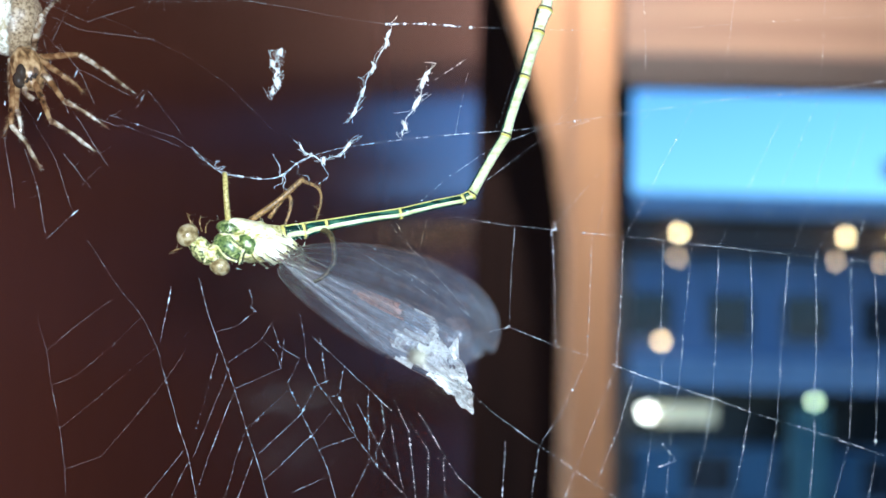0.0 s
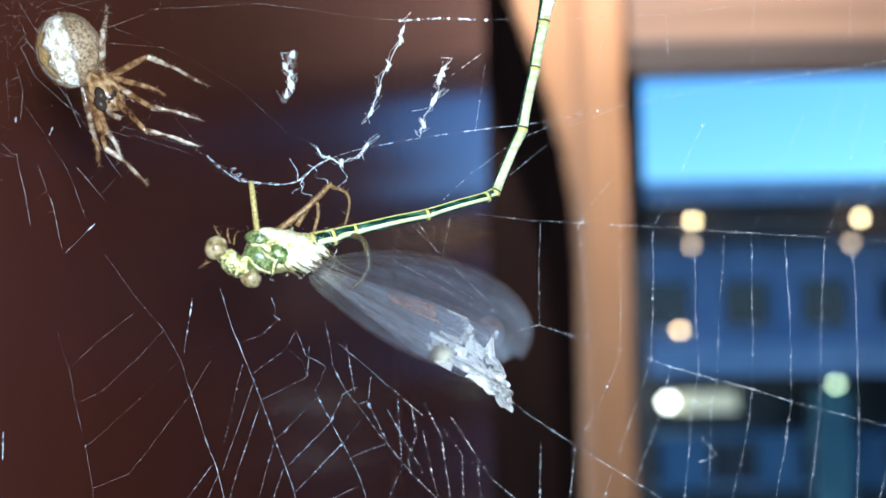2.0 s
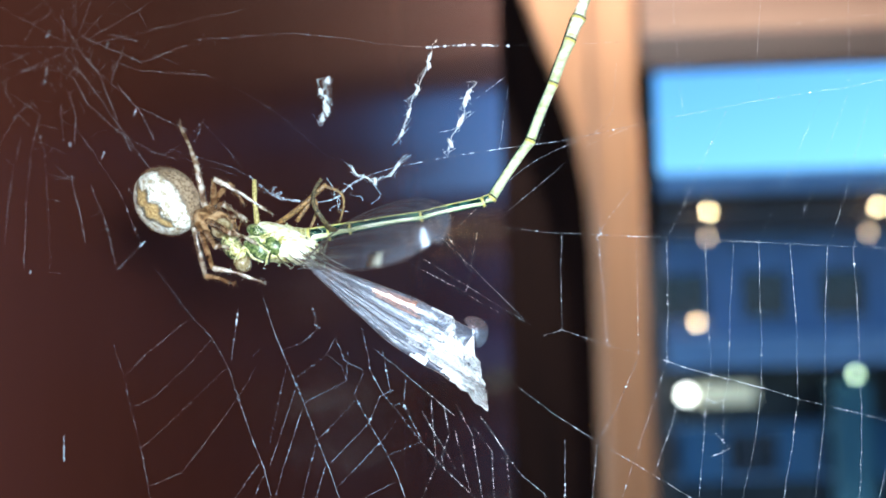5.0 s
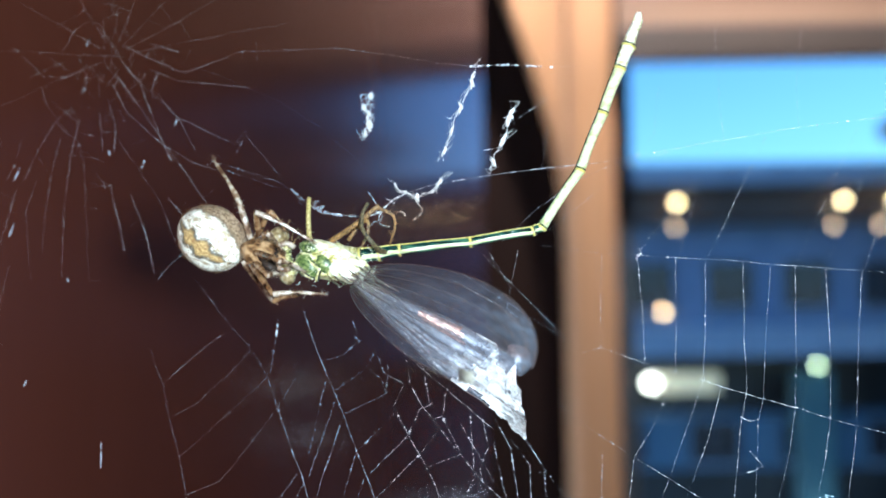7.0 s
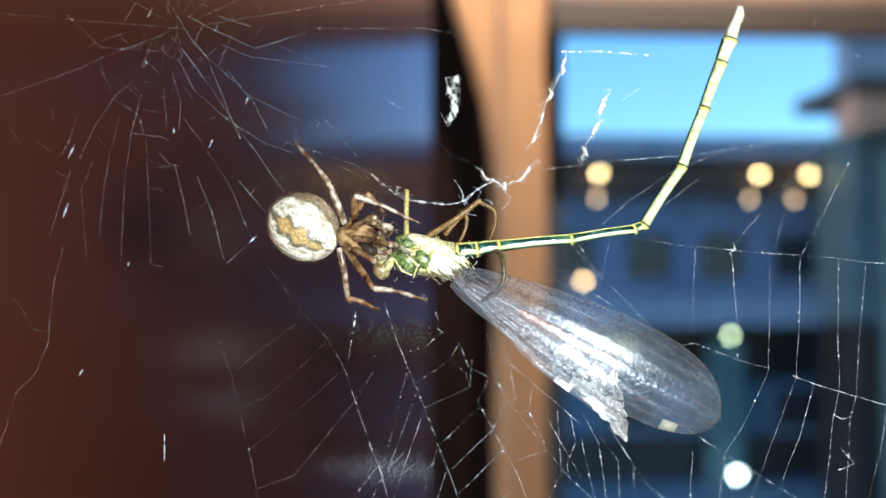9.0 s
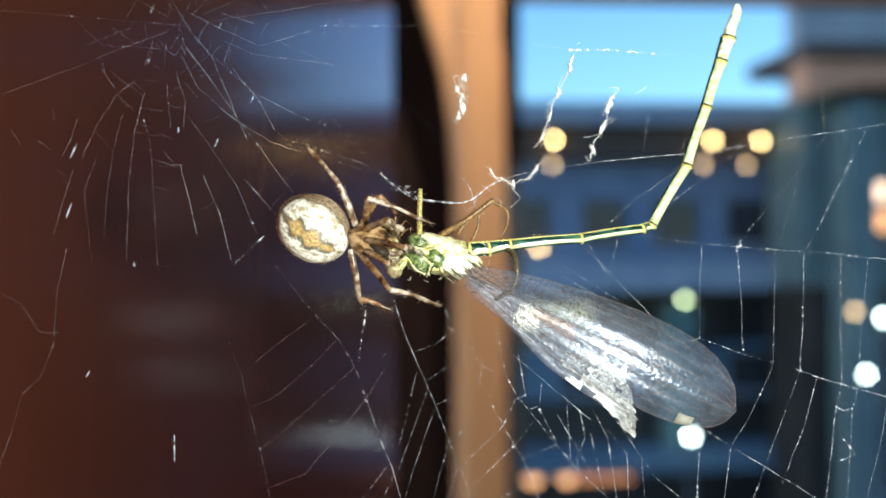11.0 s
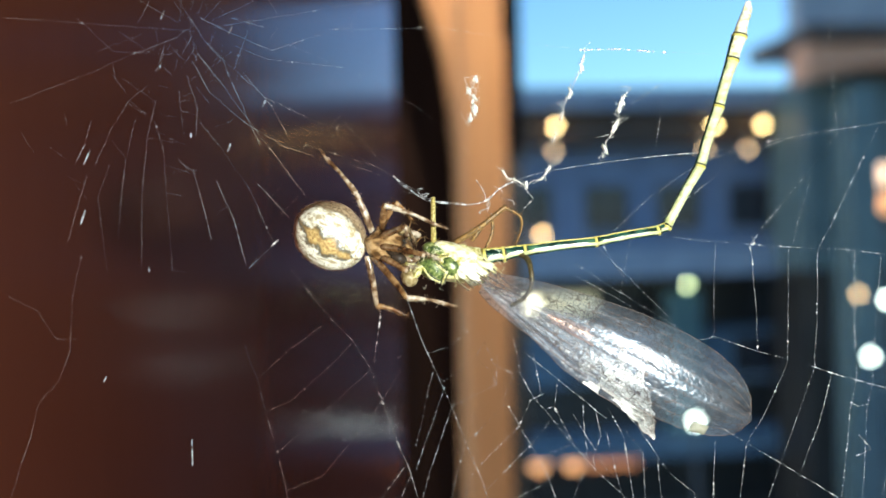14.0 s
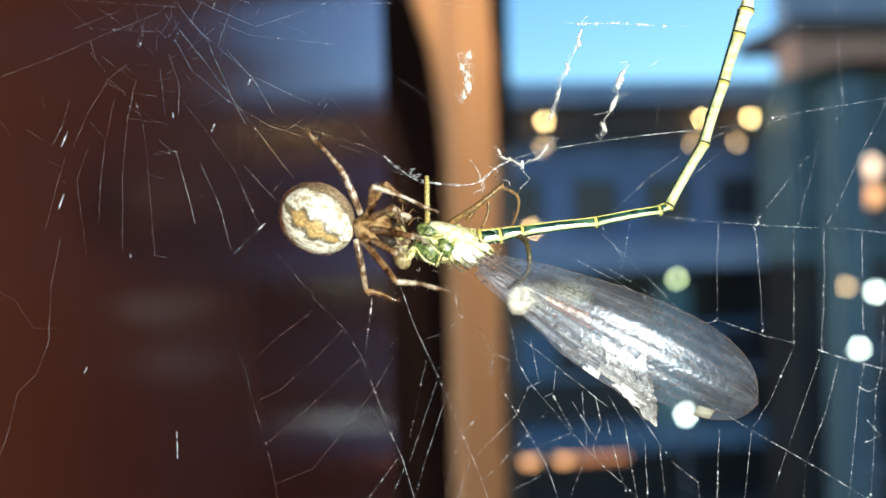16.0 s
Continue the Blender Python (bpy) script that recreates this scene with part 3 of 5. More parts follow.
    for x in (11.25, 12.85, 14.45):
        far_window(x, 1.6, 0.9, 1.3, c, y2 + 0.8)
    globe(10.50, 2.58, 0.2, M_PEACH, "pale peach globe lamp on the corner house", y2 + 0.3, 0.1)
    globe(10.57, 2.02, 0.19, M_ORANGE, "orange globe lamp on the corner house", y2 + 0.3, 0.1)
    globe(9.75, 0.3, 0.07, M_AMBER_DIM, "dim globe lamp on the corner house", y2 - 0.2, 0.1)


street()

def smooth_path(points, n=5):
    """Points on a smooth curve through the given ones."""
    pts = [Vector(p) for p in points]
    out = []
    for i in range(len(pts) - 1):
        a, b, c, d = pts[max(i - 1, 0)], pts[i], pts[i + 1], pts[min(i + 2, len(pts) - 1)]
        for k in range(n):
            u = k / n
            out.append(0.5 * (2 * b + (c - a) * u + (2 * a - 5 * b + 4 * c - d) * u * u + (3 * b - a - 3 * c + d) * u ** 3))
    out.append(pts[-1])
    return out


# ---------------------------------------------------------------- the web
HUB = Vector((-0.0311, 0.0802, 1.5261))


def on_web(angle, r):
    """A place in the web's plane: degrees below the level line, and design units from the hub."""
    a = radians(angle)
    return flat(math.cos(a) * r, math.sin(a) * r)


def flat(x, y, d=0.0):
    """A place in the web's plane: design units right of and below the hub; d: away from the plane."""
    wx = HUB.x + x * 3.82e-5
    return Vector((wx, 0.0752 - 0.16 * wx + d * PX, HUB.z - y * 3.96e-5 - (wx - HUB.x) * 0.0147))


def strand(a, b, thick=0.9, sag=0.0, steps=6, beads=0, rng=None, bm=None):
    """A silk thread from a to b, with fine beads of glue."""
    bm = bm or bmesh.new()
    rng = rng or random
    pts, rad = [], []
    side = Vector((rng.uniform(-1, 1), rng.uniform(-1, 1), rng.uniform(-1, 1))) * (b - a).length * 0.011
    for i in range(steps + 1):
        u = i / steps
        bow = math.sin(math.pi * u)
        pts.append(a.lerp(b, u) + Vector((0, 0, -sag * bow)) + side * math.sin(2 * math.pi * u) )
        rad.append(thick * PX * rng.uniform(0.3, 1.1) * 0.27)
    tube(pts, rad, 5, bm)
    for _ in range(beads):
        u = rng.random()
        p = a.lerp(b, u) + Vector((0, 0, -sag * math.sin(math.pi * u)))
        r = PX * rng.uniform(0.5, 1.25) * (1 if rng.random() < 0.92 else 1.9) * min(1.1, 0.35 + 0.65 * thick)
        vs = bmesh.ops.create_icosphere(bm, subdivisions=1, radius=r)["verts"]
        bmesh.ops.translate(bm, verts=vs, vec=p)
    return bm


# threads of the torn web: design units right of and below the hub, along each; the spokes with their thickness
SPOKES_RIGHT = (
    (1.1, ((933, 225), (1003, 214), (1090, 199), (1147, 191), (1270, 173), (1362, 164), (1418, 159), (1514, 143), (1623, 128))),
    (1.0, ((821, 369), (925, 382), (1059, 392), (1113, 395), (1259, 407), (1366, 416), (1507, 426), (1655, 437))),
    (0.9, ((894, 555), (926, 546), (1004, 573), (1050, 585))),
    (1.7, ((1090, 596), (1130, 610), (1196, 629), (1256, 644), (1312, 662))),
    (0.9, ((1312, 662), (1362, 674), (1429, 691), (1501, 713), (1645, 752))),
    (1.0, ((848, 642), (904, 685), (978, 731), (1068, 784))),
    (1.5, ((1068, 784), (1099, 802), (1138, 827), (1224, 874))),
)
RUNGS_RIGHT = (
    ((931, 384), (926, 546)),
    ((1008, 368), (993, 385), (999, 472), (1002, 569)),
    ((1059, 392), (1056, 498), (1054, 591), (1014, 677), (979, 732), (965, 838), (956, 906)),
    ((1110, 395), (1106, 497), (1101, 599), (1059, 710), (1032, 781), (1010, 843), (992, 904)),
    ((1130, 610), (1108, 691), (1079, 766), (1069, 786), (1059, 900)),
    ((1173, 400), (1172, 619), (1161, 671), (1152, 749), (1134, 896)),
    ((1219, 403), (1205, 548), (1200, 627), (1189, 670), (1187, 722), (1171, 894)),
)
RUNGS_FAR_RIGHT = (
    ((1259, 407), (1256, 547), (1252, 642), (1239, 720), (1212, 824), (1194, 892)),
    ((1309, 411), (1312, 546), (1308, 666), (1292, 752), (1267, 871)),
    ((1368, 416), (1355, 579), (1350, 673), (1340, 741), (1317, 877)),
    ((1407, 418), (1408, 578), (1404, 713), (1388, 864)),
    ((1461, 418), (1462, 576), (1457, 699), (1440, 762), (1413, 863)),
    ((1496, 422), (1501, 575), (1495, 726), (1470, 860)),
    ((1554, 430), (1562, 590), (1554, 732), (1523, 857)),
    ((1607, 433), (1614, 605), (1606, 742), (1579, 853)),
)
RUNGS_UPPER = (
    ((1149, 195), (1090, 270), (1010, 362)),
    ((1099, 270), (1069, 377), (1064, 396)),
    ((1217, 188), (1132, 357), (1113, 391)),
    ((1259, 407), (1290, 345), (1370, 176)),
    ((1313, 397), (1346, 336), (1413, 172)),
    ((1371, 416), (1397, 344), (1447, 186)),
    ((1409, 416), (1439, 353), (1489, 204)),
    ((1468, 409), (1490, 327), (1530, 231)),
    ((1138, -13), (1141, 126), (1147, 191)),
    ((1285, -8), (1271, 102), (1272, 147), (1274, 173)),
    ((1424, -3), (1419, 105), (1415, 159)),
)
THREADS_ROUND_TAIL = (
    ((846, 127), (827, 235)),
    ((935, 113), (894, 228)),
    ((1038, 95), (1027, 177), (978, 235)),
    ((838, 342), (908, 289), (978, 235), (1051, 209)),
    ((753, 362), (819, 303), (889, 257), (1017, 202)),
    ((783, 376), (759, 484)),
    ((720, 385), (873, 538)),
    ((730, 381), (767, 440)),
    ((622, 406), (816, 514)),
    ((677, 416), (865, 533)),
)
SPOKES_DOWN = (
    (0.75, ((169, 426), (240, 512), (280, 552), (310, 600), (330, 655))),
    (1.2, ((330, 655), (354, 724), (379, 783), (393, 835), (413, 912))),
    (1.1, ((383, 485), (403, 545), (424, 594))),
    (0.8, ((424, 594), (457, 668), (481, 733))),
    (1.3, ((481, 733), (506, 792), (520, 833), (549, 910))),
    (0.9, ((568, 539), (579, 586), (581, 611), (604, 652), (623, 674), (670, 731), (712, 780), (757, 820), (820, 886))),
    (1.0, ((519, 554), (534, 594), (571, 613), (551, 653), (583, 712), (607, 751), (627, 790), (641, 832), (660, 898))),
    (0.45, ((82, 559), (94, 596), (104, 619), (118, 681), (138, 751), (152, 819), (161, 906))),
)
RUNGS_DOWN = (
    ((104, 619), (167, 566), (229, 523)),
    ((118, 679), (165, 658), (228, 606), (280, 555)),
    ((138, 751), (206, 696), (310, 605)),
    ((152, 819), (220, 793), (277, 725), (330, 660), (366, 605)),
    ((418, 575), (458, 562), (486, 537)),
    ((437, 629), (499, 586), (519, 554)),
    ((457, 668), (538, 630), (529, 604), (504, 586)),
    ((481, 733), (553, 665)),
    ((506, 772), (578, 702), (599, 657), (624, 645)),
    ((515, 816), (603, 731), (633, 692)),
    ((564, 833), (632, 798)),
    ((614, 757), (673, 734)),
    ((700, 770), (656, 859)),
)
STEEP_RUNGS = (
    ((424, 609), (390, 741)),
    ((445, 634), (421, 699), (389, 783)),
    ((457, 671), (415, 783), (388, 873)),
    ((479, 735), (460, 802), (438, 882)),
    ((496, 777), (469, 852)),
    ((369, 776), (322, 836), (264, 904)),
    ((381, 791), (336, 883)),
    ((361, 585), (377, 570)),
    ((541, 579), (538, 630)),
    ((332, 500), (318, 595)),
)
UNDER_WING = (
    ((590, 574), (639, 613), (674, 642), (733, 689)),
    ((605, 576), (619, 652)),
    ((647, 628), (642, 667), (623, 674)),
    ((641, 670), (673, 731)),
    ((692, 664), (697, 770)),
    ((714, 673), (723, 720), (708, 758), (712, 781)),
    ((733, 712), (747, 779), (766, 848)),
    ((736, 671), (763, 720), (781, 847)),
    ((763, 705), (797, 749), (799, 847)),
    ((783, 695), (822, 754), (829, 847)),
    ((778, 690), (847, 788), (886, 819), (888, 866)),
    ((674, 681), (732, 779)),
    ((812, 761), (827, 761)),
    ((924, 728), (916, 875)),
    ((475, 500), (483, 520), (479, 530), (489, 537)),
)
HUB_SPOKES = (
    ((-31, -65), (20, 15), (56, 56), (96, 156), (119, 202)),
    ((20, 20), (71, 66), (132, 122), (235, 169)),
    ((-1, 55), (29, 111), (95, 166), (162, 207), (218, 225)),
    ((77, 28), (134, 52), (277, 70)),
    ((15, -23), (72, 6), (144, 37), (237, 10)),
    ((73, -22), (134, -3)),
    ((92, 76), (143, 137), (168, 185)),
    ((4, 35), (60, 106), (121, 191), (202, 296)),
    ((7, 156), (58, 226), (94, 276), (139, 376)),
    ((114, 274), (170, 334)),
    ((37, 266), (67, 336), (88, 416)),
    ((-5, 246), (17, 336), (25, 371)),
    ((-28, 105), (-22, 185)),
    ((-12, 80), (5, 136), (1, 186)),
)
HUB_SPOKES_LOW = (
    ((-70, 120), (-90, 190), (-102, 296), (-106, 426)),
    ((-74, 160), (-61, 205), (-52, 346), (-49, 426), (-23, 429)),
    ((-110, 155), (-130, 225), (-142, 306), (-148, 376)),
    ((-86, 95), (-123, 124), (-161, 180), (-188, 237)),
    ((-192, 154), (-206, 199), (-225, 233)),
    ((-204, 255), (-228, 328), (-243, 376)),
    ((-217, 396), (-237, 477), (-243, 568), (-268, 627), (-304, 660), (-318, 710), (-351, 802), (-373, 863)),
    ((-356, 472), (-303, 497), (-270, 548), (-230, 548)),
    ((-161, 235), (-184, 295), (-170, 426)),
    ((-35, 225), (-15, 246), (1, 248)),
    ((-215, -27), (-148, 34), (-53, 40)),
    ((-95, 4), (-179, 33)),
    ((-53, 25), (-70, 70)),
)


def web():
    rng = random.Random(11)
    w = empty("spider_web", HUB)
    tagged(w, "torn orb web of white beaded silk hung before the wall", "spider web")

    def add(name, bm, dull=False):
        ob = part(name, bm, M_SILK_DULL if dull or name in ("hub_thread", "spiral_thread") else M_SILK, w)
        ob.matrix_parent_inverse = Matrix.Translation(-HUB)
        return ob

    def thread(name, ctrl, thick, beads=1.0, depth=0.0, loose=0.8, dull=False):
        """One thread through its bends, slack here and there, with drops of glue along it."""
        bm = bmesh.new()
        pts = [flat(x, y, depth) for x, y in ctrl]
        for p, q in zip(pts, pts[1:]):
            long = (q - p).length / PX
            n = max(1, int(long / 75))
            last = p
            for k in range(n):
                nxt = p.lerp(q, (k + 1) / n)
                if k < n - 1:
                    nxt = nxt + Vector((rng.gauss(0, loose), rng.gauss(0, 2.0), rng.gauss(0, loose))) * PX
                strand(last, nxt, thick * rng.uniform(0.7, 1.3), 0, 4, int(beads * (long / n) / rng.uniform(9, 22)), rng, bm)
                last = nxt
        return add(name, bm, dull)

    for thick, ctrl in SPOKES_RIGHT:
        thread("radial_thread", ctrl, thick, 1.2)
    for thick, ctrl in SPOKES_DOWN:
        thread("radial_thread", ctrl, thick * (1.1 if ctrl[0][0] > 300 else 0.78), 1.4)
    for ctrl in RUNGS_RIGHT + RUNGS_FAR_RIGHT:
        thread("rung_thread", ctrl, rng.uniform(0.9, 1.2), 0.7)
    for ctrl in RUNGS_UPPER:
        thread("rung_thread", ctrl, rng.uniform(0.5, 0.75), 0.6)
    for ctrl in THREADS_ROUND_TAIL:
        thread("slant_thread", ctrl, rng.uniform(0.6, 0.85), 0.9)
    for ctrl in RUNGS_DOWN:
        thread("rung_thread", ctrl, rng.uniform(0.75, 0.95) if ctrl[0][0] > 380 else 0.36, 1.1, dull=ctrl[0][0] <= 380)
    for ctrl in STEEP_RUNGS:
        thread("rung_thread", ctrl, rng.uniform(0.7, 0.9), 1.1)
    for ctrl in UNDER_WING:
        thread("hanging_thread", ctrl, rng.uniform(0.95, 1.2), 1.1, 0.0, 1.6)
    for ctrl in HUB_SPOKES + HUB_SPOKES_LOW:
        thread("hub_thread", ctrl, rng.uniform(0.6, 0.85) if ctrl[-1][0] > 0 else 0.5, 0.45, 0.0, 1.5)
    # fine short threads between the spokes round the hub, and the tangle at its middle
    for k in range(70):
        a, r = rng.uniform(-80, 150), 40 + 330 * rng.random()
        add("spiral_thread", strand(on_web(a, r), on_web(a + rng.choice((9, 12, 16)) * min(1, 160 / r), r + rng.uniform(-14, 14)), rng.uniform(0.24, 0.42), 0, 3, 1, rng))
    for k in range(26):
        a, r = rng.uniform(0, 360), rng.uniform(5, 110)
        p = on_web(a, r) + Vector((0, rng.uniform(-.001, .001), 0))
        q = on_web(a + rng.uniform(-50, 50), r + rng.uniform(-40, 60)) + Vector((0, rng.uniform(-.001, .001), 0))
        add("hub_thread", strand(p, q, 0.4, 0, 4, 1, rng))
    for ang in (-150, -120, -95, -70, -45, -25, -8, 160, 185):
        thread("hub_thread", [(math.cos(radians(ang + rng.gauss(0, 2))) * r, math.sin(radians(ang)) * r) for r in (30, 120, 230, 360)], 0.4, 0.3)
    # the knotted scraps on the rungs
    for ctrl in (((1160, 660), (1176, 668), (1192, 663)), ((1174, 716), (1184, 728), (1196, 741), (1178, 750), (1167, 753)), ((995, 372), (1000, 384), (991, 392), (994, 404))):
        thread("knot", ctrl, 2.0, 2.0, 0.0, 2.0)
    # cobweb tangle round the prey's legs
    rope = smooth_path([flat(360, 262, -6), flat(412, 302, -8), flat(450, 309, -6), flat(493, 314, -6), flat(528, 306, -4), flat(559, 281, -3), flat(615, 262, -2), flat(676, 251), flat(742, 242), flat(830, 233), flat(933, 225)], 6)
    add("tangle_thread", tube(rope, [PX * rng.uniform(0.5, 1.25) * (1.0 if k < 32 else 0.5) for k, _ in enumerate(rope)], 5))
    rope = [p + Vector((rng.gauss(0, 3), rng.gauss(0, 2), rng.gauss(0, 3))) * PX for p in rope[:34:2]]
    add("tangle_thread", tube(rope, [PX * rng.uniform(0.25, 0.6) for _ in rope], 4))
    for x0, y0, x1, y1 in ((372, 286, 420, 304), (200, 205, 330, 245), (330, 245, 420, 300), (270, 160, 250, 195), (270, 160, 345, 245), (220, 220, 340, 262)):
        add("tangle_thread", strand(flat(x0, y0, -4), flat(x1, y1, -6), 0.6, 0, 5, 6, rng))
    curl = smooth_path([flat(404 + 9 * math.sin(k * 2.1) + 3 * k, 284 + 3.2 * k + 6 * math.cos(k * 2.1), -9) for k in range(9)], 4)
    add("tangle_thread", tube(curl, [PX * rng.uniform(0.3, 0.6) for _ in curl], 4))
    for k in range(5):
        x, yy = rng.uniform(505, 600), rng.uniform(265, 300)
        pts = [flat(x, yy, -6)]
        for _ in range(4):
            x += rng.gauss(0, 9)
            yy += rng.uniform(4, 16)
            pts.append(flat(x, yy, -6 + rng.gauss(0, 4)))
        pts = smooth_path(pts, 4)
        add("tangle_thread", tube(pts, [PX * rng.uniform(0.3, 0.9) for _ in pts], 4))
    # the beaded thread on top
    thread("radial_thread", ((250, 2), (450, 3), (700, 46), (770, 46), (845, 53), (960, 58), (1150, 60), (1500, 40)), 0.5, 0.7)
    for k in range(26):
        x = 700 + 150 * rng.random() ** 1.2
        b = bmesh.new()
        ball(flat(x, 46 + max(0, x - 770) * 0.09), (PX * rng.uniform(2, 5), PX * 2, PX * rng.uniform(1.5, 2.6)), 0, 5, b)
        add("bead_and_glint", b)
    thread("slant_thread", ((92, 424), (122, 396), (150, 372)), 0.8, 1.0)
    thread("slant_thread", ((160, 20), (330, 95), (420, 150), (508, 232), (545, 240)), 0.3, 0.5)
    # glints of light on the threads, modelled as small flecks of silk
    for x, y, lean, l in ((-203, 222, 24, 15), (-213, 330, 20, 17), (-20, 752, 0, 26), (-92, 424, 0, 5), (-180, 622, 30, 8), (140, 380, 48, 11), (-8, 185, 0, 5),
                          (62, 208, 24, 8), (70, 0, 25, 8), (-55, -30, 25, 9), (-62, 62, 25, 8), (128, 132, 22, 8), (330, 520, 8, 14), (500, 718, 30, 5)):
        b = bmesh.new()
        ball(flat(x, y), (PX * 1.2, PX * 1.2, PX * l), lean, 6, b)
        add("bead_and_glint", b)
    # a branch from one of the silk tufts
    top_end = Vector((-0.0010, 0.0753, 1.5200))
    add("slant_thread", strand(top_end, top_end + Vector((0.0021, -0.0003, 0.0014)), 1.6, 0, 6, 10, rng))
    add("slant_thread", strand(top_end + Vector((-0.0003, 0, -0.0004)), top_end + Vector((-0.0011, 0, 0.0002)), 1.2, 0, 4, 3, rng))
    return w


web()


def tuft(x, z, tall, wide, lean, seed, label, arc=0.0):
    """A clot of matted silk hung in the web."""
    rng = random.Random(seed)
    y = 0.0752 - 0.16 * x
    t = empty("silk_tuft", (x, y, z))
    tagged(t, label, "silk tuft", "silk tufts in the web")
    def spine(u):
        if arc:
            return Vector((tall * u, 0, arc * (4 * u * u - 0.5 + 0.5 * u + 0.1 * math.sin(19 * u))))
        return Vector((lean * u + wide * 0.16 * math.sin(9 * u + seed) + wide * 0.1 * math.sin(23 * u), 0, tall * u))
    knots = [max(-0.5, min(0.5, -0.5 + k / 4 + rng.uniform(-0.09, 0.09))) for k in range(5)]
    bm = tube([spine(-0.52 + k * 0.052) for k in range(21)], [PX * rng.uniform(0.3, 0.9) for _ in range(21)], 5)
    for _ in range(34 if wide < 0.001 else 56):
        u0 = rng.choice(knots) + rng.gauss(0, 0.06)
        u1 = u0 + rng.choice((-1, 1)) * rng.uniform(0.06, 0.24)
        side = rng.gauss(0, wide * 0.26)
        fray = rng.gauss(0, wide * (0.45 if wide < 0.001 else 0.2))
        mid = spine((u0 + u1) / 2) + Vector((side, rng.gauss(0, 0.00008), rng.gauss(0, wide * 0.1)))
        end = spine(max(-0.58, min(0.58, u1))) + Vector((side * 0.6 + fray, rng.gauss(0, 0.0001), rng.gauss(0, wide * 0.24)))
        pts = smooth_path([spine(u0), mid, end], 4)
        tube(pts, [PX * rng.uniform(0.12, 0.42) for _ in pts], 4, bm)
    part("matting", bm, M_TUFT, t)
    bm = bmesh.new()
    for u in knots:
        for _ in range(2 if arc else 3):
            r = PX * rng.uniform(1.2, 2.6 if arc else 3.5)
            c = spine(u + rng.gauss(0, 0.035)) + Vector((rng.gauss(0, 1), 0, 0)) * wide * 0.06
            ball(c, (r, r * 0.8, r * rng.uniform(1.2, 3.2)), rng.uniform(-40, 40), 6, bm, 0.8)
    part("clot", bm, M_TUFT, t)


tuft(-0.01176, 1.52069, 0.0028, 0.0011, 0.0002, 3, "frayed whitish silk tuft hanging in the web")
tuft(-0.0052, 1.5206, 0.0058, 0.0005, 0.0024, 5, "long narrow string of white silk clots")
tuft(-0.00205, 1.5188, 0.0039, 0.0006, 0.0016, 8, "white silk tuft with a thickened lower end")
tuft(-0.0080, 1.5153, 0.0036, 0.0005, 0.0004, 9, "sagging string of white silk clots on a thread", 0.0011)

# ---------------------------------------------------------------- the damselfly
def P(x, y, d=0.0):
    """A place on an animal: design units right, down and away from its origin."""
    return Vector((x * PX, d * PX, -y * PX))


def limb(points, r0, r1, name, mat, parent, bristles=0, label="", seed=1):
    rng = random.Random(seed)
    pts = smooth_path(points, 4)
    n = len(pts)
    bm = tube(pts, [(r0 + (r1 - r0) * i / (n - 1)) * PX for i in range(n)], 8)
    for _ in range(bristles):
        i = rng.randrange(n - 1)
        p = pts[i].lerp(pts[i + 1], rng.random())
        d = Vector((rng.gauss(0, 1), rng.gauss(0, 1), rng.gauss(0, 1))).normalized() * PX * rng.uniform(7, 14)
        tube([p, p + d], [PX * 0.7, PX * 0.2], 3, bm)
    return part(name, bm, mat, parent, label)


